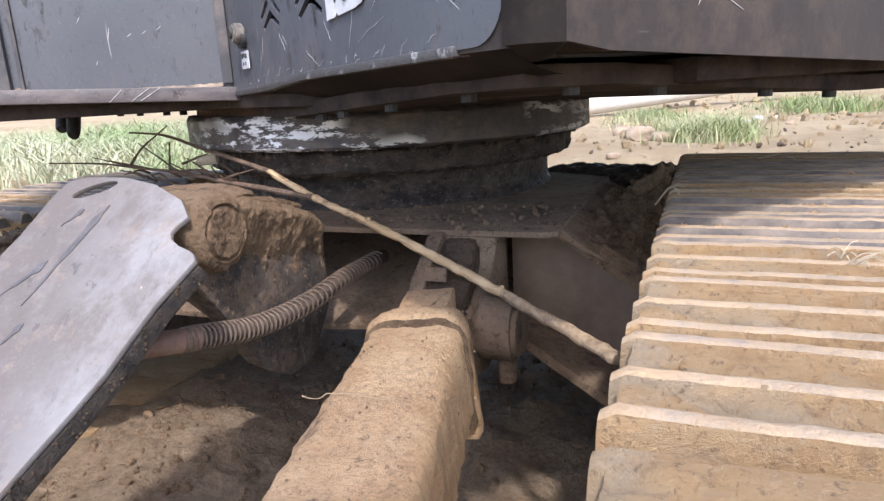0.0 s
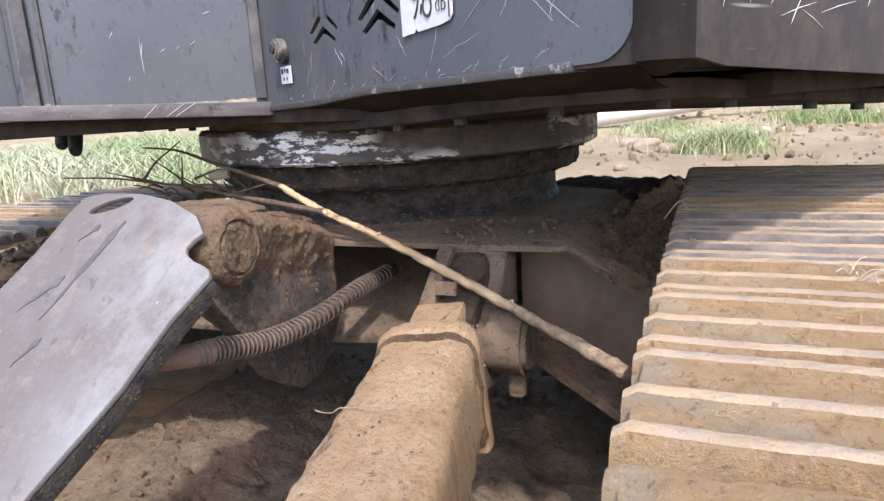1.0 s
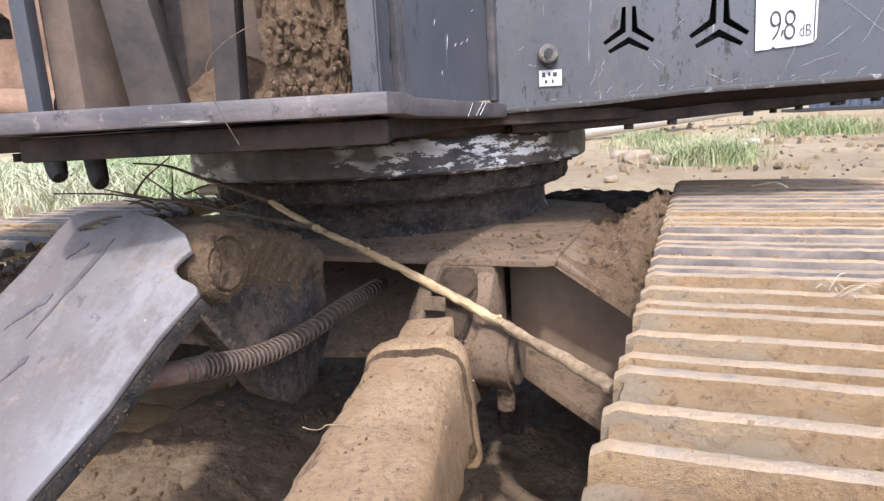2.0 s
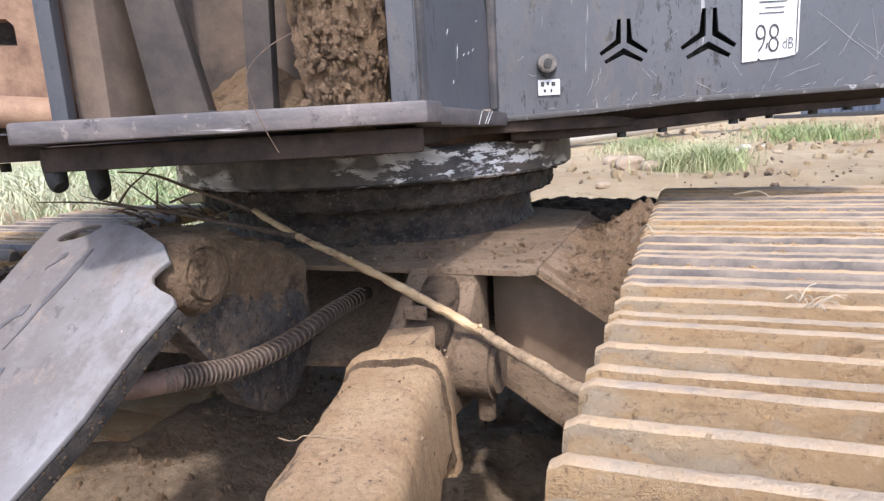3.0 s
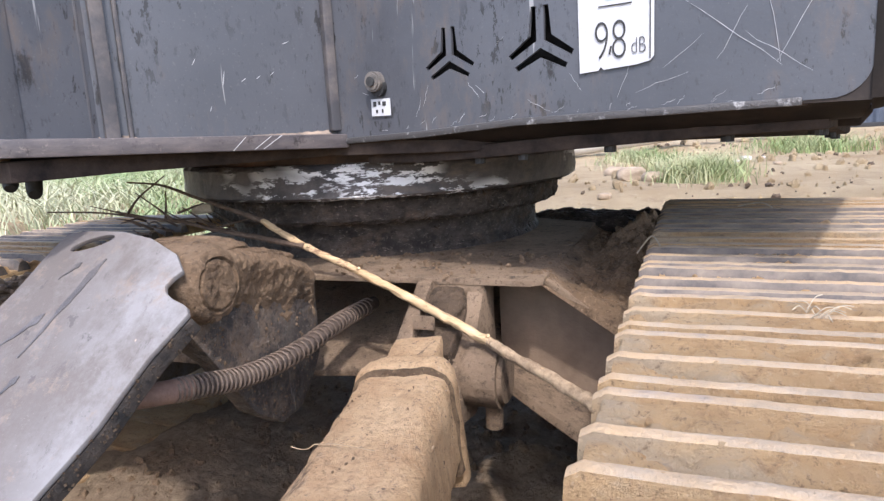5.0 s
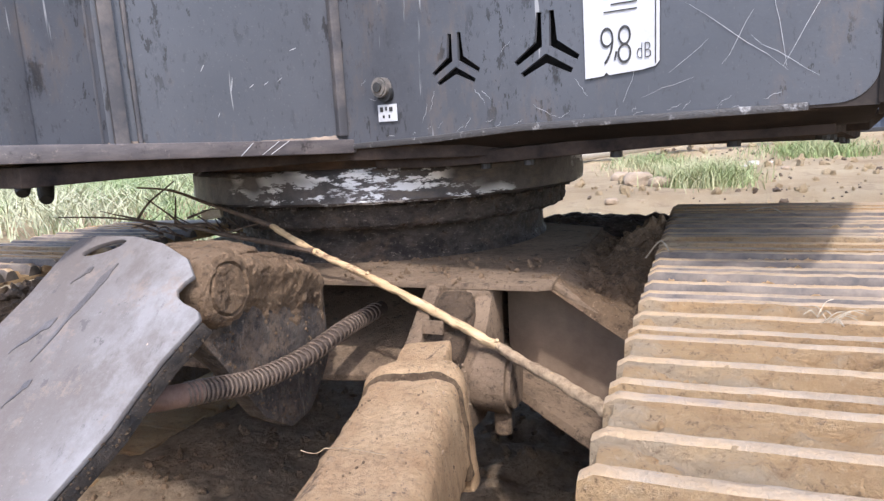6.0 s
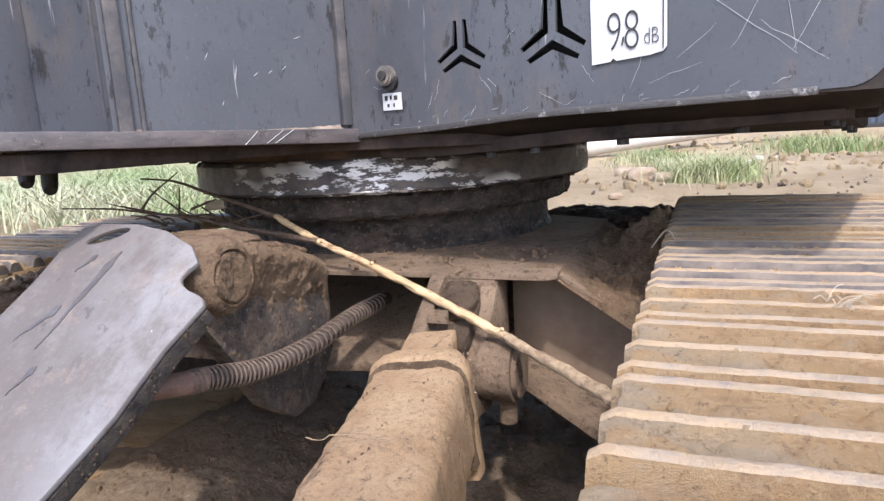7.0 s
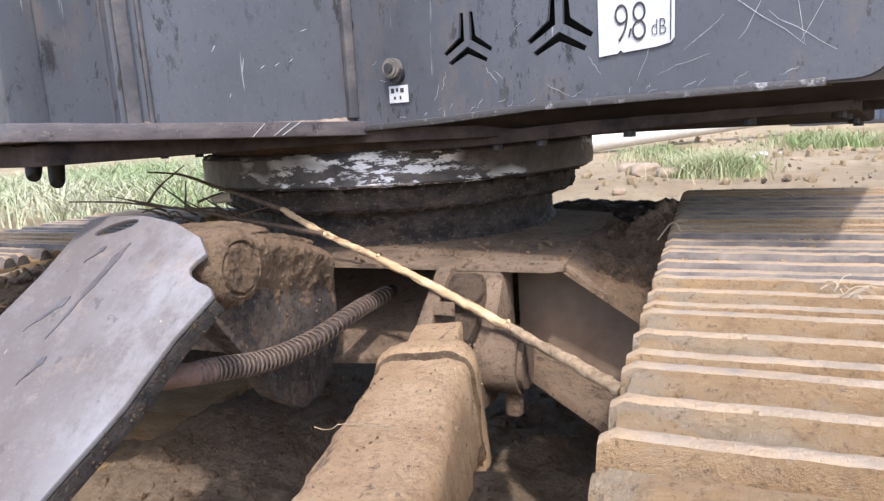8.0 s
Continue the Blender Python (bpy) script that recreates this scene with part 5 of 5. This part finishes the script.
    def scratch(x, z, ln, ang, w=0.0012, y=P - 0.0012):
        g = bmesh.new()
        pts = [Vector((x + ln * u * math.cos(radians(ang)) + 0.0015 * rng.uniform(-1, 1), y, z + ln * u * math.sin(radians(ang)) + 0.0015 * rng.uniform(-1, 1))) for u in np.linspace(0, 1, 6)]
        add_tube(g, pts, lambda u: 0.00007 + w * 0.12 * math.sin(math.pi * min(0.98, max(0.02, u))), 5)
        part("scratch", g, SCRATCH, up)
    for x, z, ln, ang, w in ((0.855, 0.985, 0.15, -38, 0.0016), (0.90, 0.905, 0.07, 62, 0.0014), (0.955, 0.985, 0.09, -80, 0.0016), (0.965, 0.895, 0.14, 62, 0.0018), (0.93, 0.935, 0.09, -35, 0.0014),
                             (0.99, 1.0, 0.06, -30, 0.0016), (0.835, 0.90, 0.06, 38, 0.0012), (0.80, 0.873, 0.07, 18, 0.001), (0.775, 0.868, 0.05, 70, 0.001), (0.54, 0.905, 0.03, -50, 0.0016), (0.555, 0.90, 0.02, -40, 0.0014),
                             (0.455, 0.875, 0.035, 70, 0.0012), (0.44, 0.86, 0.03, 65, 0.0012), (0.64, 0.873, 0.04, -28, 0.0012), (0.705, 0.905, 0.03, -55, 0.001), (0.59, 0.955, 0.018, 40, 0.001), (0.33, 0.905, 0.018, -15, 0.0012), (0.315, 0.93, 0.012, 30, 0.001)):
        scratch(x, z, ln, ang, w)
    for k in range(20):
        x = 0.34 + 0.66 * rng.random() ** 0.8
        lift = 0.006 * (x - 0.26) / 0.36 if x < 0.62 else 0.006 + 0.006 * (x - 0.62) / 0.38
        scratch(x, z0 - 0.002 + lift + rng.uniform(0.004, 0.014), rng.uniform(0.006, 0.022), rng.uniform(-10, 60), rng.uniform(0.0006, 0.0016))
    # side wall: from the inner corner forward, askew, then straight to the front
    corner_a, corner_b, corner_c = Vector((0.264, -0.462)), Vector((0.136, -0.822)), Vector((0.148, -0.968))

    def wall_frame(p, q):
        d = (q - p).normalized()
        return d, Vector((-d.y, d.x)), (q - p).length

    for p, q in ((corner_a, corner_b), (corner_b, corner_c)):
        d, nrm, ln = wall_frame(p, q)
        wall = prism([(0, 0.835), (ln, 0.835), (ln, z1), (0, z1)], 0.008, Matrix(((d.x, 0, -nrm.x, p.x), (d.y, 0, -nrm.y, p.y), (0, 1, 0, 0), (0, 0, 0, 1))))
        part("side_wall", wall, PAINT, up, "charcoal side wall with dents and dust")
    d, nrm, ln = wall_frame(corner_a, corner_b)
    turn = Matrix.Rotation(math.atan2(d.y, d.x), 4, "Z")

    def on_wall(s, off, z):
        p = corner_a + d * s + nrm * off
        return Vector((p.x, p.y, z))

    for s, w, dep in ((0.006, 0.018, 0.014), (0.366, 0.020, 0.012), (0.340, 0.007, 0.005), (0.392, 0.007, 0.005)):
        part("wall_rib", box(on_wall(s, dep / 2, (0.845 + z1) / 2), (w, dep, z1 - 0.845), turn, 0.003), RIB, up, "dust-streaked upright rib of the side wall")
    for s, z, ln_, tilt in ((0.195, 0.925, 0.022, 80), (0.165, 0.930, 0.010, 35), (0.140, 0.934, 0.010, 35), (0.115, 0.940, 0.010, 40), (0.24, 0.955, 0.012, 60), (0.09, 0.99, 0.014, 20), (0.22, 0.885, 0.008, 70)):
        p = on_wall(s, 0.0012, z)
        e = on_wall(s - ln_ * math.cos(radians(tilt)), 0.0012, z + ln_ * math.sin(radians(tilt)))
        part("scratch", add_tube(bmesh.new(), [p, p.lerp(e, 0.5), e], lambda u: 0.00015 + 0.0004 * math.sin(math.pi * min(0.98, max(0.02, u))), 5), SCRATCH, up)
    for lo_s, hi_s in ((0.016, 0.353), (0.378, 0.400)):
        dust, rows_ = bmesh.new(), []
        for k in range(61):
            s = lo_s + (hi_s - lo_s) * k / 60
            up_, out_ = 0.006 + 0.006 * abs(noise.fractal(Vector((s * 40, 1, 0)), 0.9, 2.1, 3)) + 0.010 * math.exp(-((s - hi_s) / 0.03) ** 2), 0.008 + 0.008 * abs(noise.fractal(Vector((s * 30, 5, 0)), 0.9, 2.1, 3))
            rows_.append([dust.verts.new(on_wall(s, o, z)) for o, z in ((0.0005, 0.838 + up_), (out_ * 0.3, 0.839 + up_ * 0.35), (out_, 0.8405), (out_, 0.833), (0.0005, 0.833))])
        for a, b in zip(rows_, rows_[1:]):
            for j in range(4):
                dust.faces.new((a[j], b[j], b[j + 1], a[j + 1]))
        part("settled_dust", dust, WALLDUST, up, "tan dust settled along the wall's foot")
    # sill round wall and front
    sill = prism([(0.285, -0.440), (0.290, -0.480), (0.170, -0.830), (0.172, -0.94), (0.156, -0.985), (-0.295, -0.995), (-0.310, -0.975), (-0.305, -0.90), (0.10, -0.90), (0.20, -0.440)], 0.024, Matrix.Translation((0, -0.46, 0.814)) @ Matrix.Rotation(radians(-2.1), 4, "X") @ Matrix.Translation((0, 0.46, 0)), bevel=0.003)
    part("sill", sill, SILL, up, "scuffed steel sill ledge with dust")
    for s, ln_ in ((0.14, 0.030), (0.155, 0.026), (0.19, 0.014)):
        p, e = on_wall(s + 0.012, 0.0335, 0.822), on_wall(s - ln_ * 0.7, 0.0335, 0.842)
        part("scratch", add_tube(bmesh.new(), [p, p.lerp(e, 0.5), e], 0.0005, 5), SCRATCH, up)
    # open front bay with posts
    part("front_post", box((-0.254, -0.955, 1.30), (0.020, 0.020, 0.91), None, 0.004), PAINT, up, "charcoal corner post")
    part("front_post", box((0.132, -0.95, 1.30), (0.030, 0.05, 0.91), None, 0.004), PAINT, up)
    # Bay parts wear dust colours darkened to include the recess's shade.
    part("bay_side", box((-0.21, -0.86, 1.28), (0.045, 0.16, 0.88), Matrix.Rotation(radians(-14), 4, "Z"), 0.004), BAYDUSTSHADE, up, "muddy recess side")
    part("bay_gusset", prism([(-0.165, 0.85), (-0.10, 0.85), (-0.15, 1.10), (-0.20, 1.10)], 0.03, Matrix.Translation((0, -0.92, 0)) @ XZ, bevel=0.003), DUSTSHADE, up, "slanted gusset")
    part("bay_back", box((-0.05, -0.70, 1.28), (0.42, 0.02, 0.88), None, 0), BAYDUSTSHADE, up)
    for x in (-0.105, 0.012):
        part("foot_block", box((x, -0.935, 0.846), (0.052, 0.05, 0.020), None, 0.004), SILL, up, "scuffed steel foot block")
    part("bay_post", box((-0.012, -0.93, 1.28), (0.030, 0.03, 0.88), Matrix.Rotation(radians(3), 4, "Y"), 0.003), DUSTSHADE, up, "thin muddy upright")
    mudwall = lump((0.066, -0.93, 1.16), (0.062, 0.024, 0.33), 21, 6, 0.15)
    roughen(mudwall, 0.007, 0.010, 4.0, 5)
    rng2 = random.Random(78)
    spots = [(rng2.uniform(0.012, 0.118), -0.955 + rng2.uniform(-0.004, 0.006), rng2.uniform(0.855, 1.2), 0.0015 + 0.0055 * rng2.random() ** 2) for _ in range(520)]
    grit = clods("mud_clump", spots, MUD, 12)
    grit.parent = up
    tagged(grit, "clumped mud in the bay", kind="stuff")
    part("mud_pack", mudwall, MUD, up, "mud and straw packed in the bay")
    sand, rows_ = bmesh.new(), []
    for i in range(61):
        line_ = []
        for j in range(41):
            x, y = -0.17 + 0.185 * i / 60, -0.955 + 0.20 * j / 40
            h = 0.075 * math.exp(-((x + 0.07) / 0.08) ** 2 - ((y + 0.80) / 0.085) ** 2) + 0.012 * math.exp(-((x + 0.06) / 0.09) ** 2)
            h += (0.010 * noise.fractal(Vector((x * 30, y * 30, 4)), 0.9, 2.1, 4)) * min(1.0, h * 40)
            line_.append(sand.verts.new((x, y, 0.833 + max(0.0, h))))
        rows_.append(line_)
    for a, b in zip(rows_, rows_[1:]):
        for j in range(40):
            sand.faces.new((a[j], b[j], b[j + 1], a[j + 1]))
    part("mud_mound", sand, MUD, up, "tan mud pile on the sill")
    part("stone", lump((-0.085, -0.965, 0.853), (0.012, 0.008, 0.006), 2, 3, 0.3), RUBBER, up)
    wire = spline([(0.022, -0.965, 0.94), (-0.01, -0.985, 0.92), (-0.030, -1.0, 0.895), (-0.027, -1.003, 0.865), (-0.016, -1.003, 0.835), (-0.005, -1.0, 0.81)], 8)
    part("dangling_straw", add_tube(bmesh.new(), wire, 0.0006, 5), BARK, up, "dry straw hanging over the sill")
    # lower cross frame and hose stubs beneath the floor
    part("under_frame", box((-0.45, -0.55, 0.826), (0.75, 0.25, 0.042), Matrix.Rotation(radians(3), 4, "Z"), 0.005), UNDER, up)
    for x, y, ln in ((-0.425, -0.7025, 0.046), (-0.371, -0.683, 0.060)):
        hook = add_tube(bmesh.new(), spline([(x, y, 0.81), (x, y, 0.795), (x + 0.006, y - 0.006, 0.81 - ln + 0.008), (x + 0.012, y - 0.01, 0.81 - ln)], 5), lambda u: 0.017 - 0.006 * u ** 3, 12)
        part("hose_stub", hook, RUBBER, up, "black rubber stub hanging below the floor")
    for x, y in ((-0.30, -0.48), (-0.45, -0.52), (-0.60, -0.55), (-0.2, -0.46)):
        part("pan_bolt", rod((x, y, 0.785), (x, y, 0.80), 0.009, seg=10), RUBBER, up)
    # rusty bracket beyond the front bay
    br = prism([(-0.34, 0.86), (-0.34, 1.06), (-0.95, 1.06), (-0.95, 0.93)], 0.03, Matrix.Translation((0, -0.78, 0)) @ XZ, [[(-0.40 + 0.0, 0.965), (-0.40, 0.99), (-0.41, 1.0), (-0.51, 1.0), (-0.52, 0.985), (-0.51, 0.97)]], 0.0)
    part("rusty_bracket", br, RUST, up, "rusty slotted bracket plate")
    part("bracket_tube", add_tube(bmesh.new(), spline([(-0.33, -0.80, 0.868), (-0.60, -0.81, 0.895), (-0.96, -0.82, 0.925)], 6), 0.022, 14), RUST, up)
    part("bracket_back", box((-0.65, -0.70, 0.93), (0.62, 0.05, 0.16), None, 0.004), BLACK, up)
    # mass of the body behind the panels, which closes it above and behind
    shell = prism([(-0.95, 1.25), (-0.95, -0.40), (0.12, -0.40), (0.30, -0.36), (1.0, -0.36), (1.0, 1.25)], 0.90, Matrix.Translation((0, 0, 0.84)))
    part("body_shell", shell, PAINT, up)
    part("bay_roof", box((-0.05, -0.68, 1.74), (0.44, 0.60, 0.02)), PAINT, up)
    return up


LIP = mat_simple("worn_lip_steel", (0.055, 0.052, 0.052), (0.36, 0.355, 0.355), 30, 0.5, 0.003, lo=0.56, hi=0.66)
upper = build_upper()


# ================= grass, straw and far things =================
def blades(name, material, spots, label, height, lean=0.35, seed=1, width=0.012):
    rng = random.Random(seed)
    bm = bmesh.new()
    for (x, y) in spots:
        z = ground_height(x, min(y, 40)) - 0.01
        h = height * rng.uniform(0.5, 1.25)
        a, w = rng.uniform(0, 6.283), width * rng.uniform(0.6, 1.3)
        bend = lean * rng.uniform(0.2, 1.5) * h
        dx, dy = math.cos(a), math.sin(a)
        sx, sy = -dy * w, dx * w
        prev = None
        for k, u in enumerate((0, 0.35, 0.7, 1.0)):
            cx, cy, cz = x + dx * bend * u * u, y + dy * bend * u * u, z + h * (u - 0.25 * u * u * lean)
            f = 1 - u * 0.95
            cur = (bm.verts.new((cx - sx * f, cy - sy * f, cz)), bm.verts.new((cx + sx * f, cy + sy * f, cz)))
            if prev:
                bm.faces.new((prev[0], prev[1], cur[1], cur[0]))
            prev = cur
    return tagged(part(name, bm, material, smooth=False), label, "grass", kind="stuff")


def scatter(seed, n, x0, x1, y0, y1, clump=0.0):
    rng = random.Random(seed)
    out = []
    while len(out) < n:
        x, y = rng.uniform(x0, x1), rng.uniform(y0, y1)
        if noise.noise(Vector((x * 0.9, y * 0.9, seed))) > clump - rng.random() * 0.3:
            out.append((x, y))
    return out


def clumped(seed, n, x, y, sx, sy):
    rng = random.Random(seed)
    return [(x + rng.gauss(0, sx), y + rng.gauss(0, sy)) for _ in range(n)]


blades("reed_grass", GRASS_PALE, scatter(3, 12000, -9.5, -2.3, 2.9, 9.0, -0.2), "tall pale green and straw-coloured reed grass", 0.40, 1.3, 3, 0.007)
blades("grass_clump", GRASS_GREEN, clumped(5, 3200, 0.02, 6.5, 0.17, 0.35), "green grass clump on the earth bank", 0.26, 1.1, 5, 0.0042)
blades("grass_clump", GRASS_GREEN, clumped(7, 1100, -0.62, 8.2, 0.22, 0.4), "low green grass by the pale pipe", 0.19, 1.0, 7, 0.005)
blades("grass_clump", GRASS_GREEN, clumped(6, 1500, 1.35, 9.6, 0.34, 0.4), "green grass clump by the sheet fence", 0.23, 1.0, 6, 0.0055)


def build_far():
    fence = thing("sheet_fence", "blue-grey corrugated sheet fence with a dark base rail", "fence")
    bm = bmesh.new()
    n = 150
    lo, hi = [], []
    for k in range(n + 1):
        x = 2.0 + 7.0 * k / n
        y = 15.6 - 0.04 * x + (0.03 if (k // 2) % 2 else 0.0)
        lo.append(bm.verts.new((x, y, 0.36)))
        hi.append(bm.verts.new((x, y, 2.6)))
    for k in range(n):
        bm.faces.new((lo[k], lo[k + 1], hi[k + 1], hi[k]))
    bmesh.ops.solidify(bm, geom=bm.faces[:], thickness=0.02)
    part("sheet", bm, FENCE, fence, smooth=False)
    part("base_rail", box((5.2, 15.4, 0.40), (7.4, 0.1, 0.10), Matrix.Rotation(radians(-2), 4, "Z"), 0.01), RUBBER, fence)
    pipe = add_tube(bmesh.new(), [Vector((-2.3, 8.0, 0.42)), Vector((0.2, 11.2, 0.60)), Vector((1.3, 12.6, 0.68))], 0.13, 20)
    tagged(part("concrete_pipe", pipe, CONCRETE), "pale concrete pipe lying on the bank", "pipe")
    rng = random.Random(8)
    for k, (x, y, s) in enumerate(((0.49, 7.6, 0.055), (0.40, 7.45, 0.03), (0.66, 7.8, 0.03), (0.75, 7.2, 0.04), (-0.62, 4.95, 0.05), (-0.35, 6.2, 0.10), (-0.55, 6.4, 0.14), (0.1, 6.6, 0.06), (-0.75, 6.9, 0.12))):
        st = lump((x, y, ground_height(x, y) + s * 0.25), (s, s * 0.8, s * 0.55), k + 1, 3, 0.35)
        white = k < 3
        tagged(part("litter" if white else "stone", st, LITTER if white else STONE), "crumpled white litter on the bank" if white else "pale stone lying on the earth", "litter" if white else "stone", "" if white else "stones on the bank")
    spots = []
    for k in range(500):
        x, y = rng.uniform(-1.2, 3.2), rng.uniform(4.0, 13.5)
        r = 0.012 + 0.05 * rng.random() ** 3
        spots.append((x, y, ground_height(x, y) + r * 0.3, r))
    bits = []
    for k in range(420):
        x, y = rng.uniform(-0.9, 2.6), rng.uniform(4.2, 11.0)
        if noise.noise(Vector((x * 1.3, y * 0.9, 12))) > 0.05:
            r = 0.008 + 0.030 * rng.random() ** 4
            bits.append((x, y, ground_height(x, y) + r * 0.25, r))
    tagged(clods("bank_debris", bits, DARKMUD, 26), "dark clods and debris strewn over the bank", "debris", kind="stuff")
    tagged(clods("earth_clods", spots, GROUND, 6), "earth clods scattered over the bank", "soil", kind="stuff")


build_far()


def build_straw():
    rng = random.Random(21)
    bm = bmesh.new()
    for k in range(11):
        p = Vector((0.125 + rng.uniform(-0.012, 0.012), 0.745 + rng.uniform(-0.015, 0.015), 0.632))
        a = rng.uniform(0, 6.28)
        e = p + Vector((math.cos(a) * 0.024, math.sin(a) * 0.024, rng.uniform(0.0, 0.016)))
        add_tube(bm, spline([p, p.lerp(e, 0.5) + Vector((0, 0, 0.006)), e], 4), 0.0005, 4)
    tagged(part("straw_tuft", bm, STRAW), "tuft of dry white straw lying on the track", "straw")
    for pts in (((-0.085, 1.16, 0.61), (-0.06, 1.13, 0.645), (-0.045, 1.10, 0.635)), ((0.09, 1.50, 0.645), (0.13, 1.48, 0.655), (0.15, 1.45, 0.648))):
        tagged(part("straw", add_tube(bmesh.new(), spline(pts, 5), 0.0014, 5), STRAW), "single dry straw on the track edge", "straw")


build_straw()


# ================= motion =================
SWING = [(0.0, -23.67), (0.5, -28.19), (1.0, -18.5), (1.5, 2.07), (1.7, 12.5), (2.3, 38.0), (2.8, 38.4), (3.0, 33.29), (3.5, 14.05), (4.0, 0.62), (4.5, 0.48), (6.0, -0.05), (6.5, 0.07), (7.0, 0.0), (8.0, 0.0)]


def motions():
    walk(upper, [(t, pose(AXIS.x, AXIS.y, 0, 0, 0, a - 12.7)) for t, a in SWING])


motions()
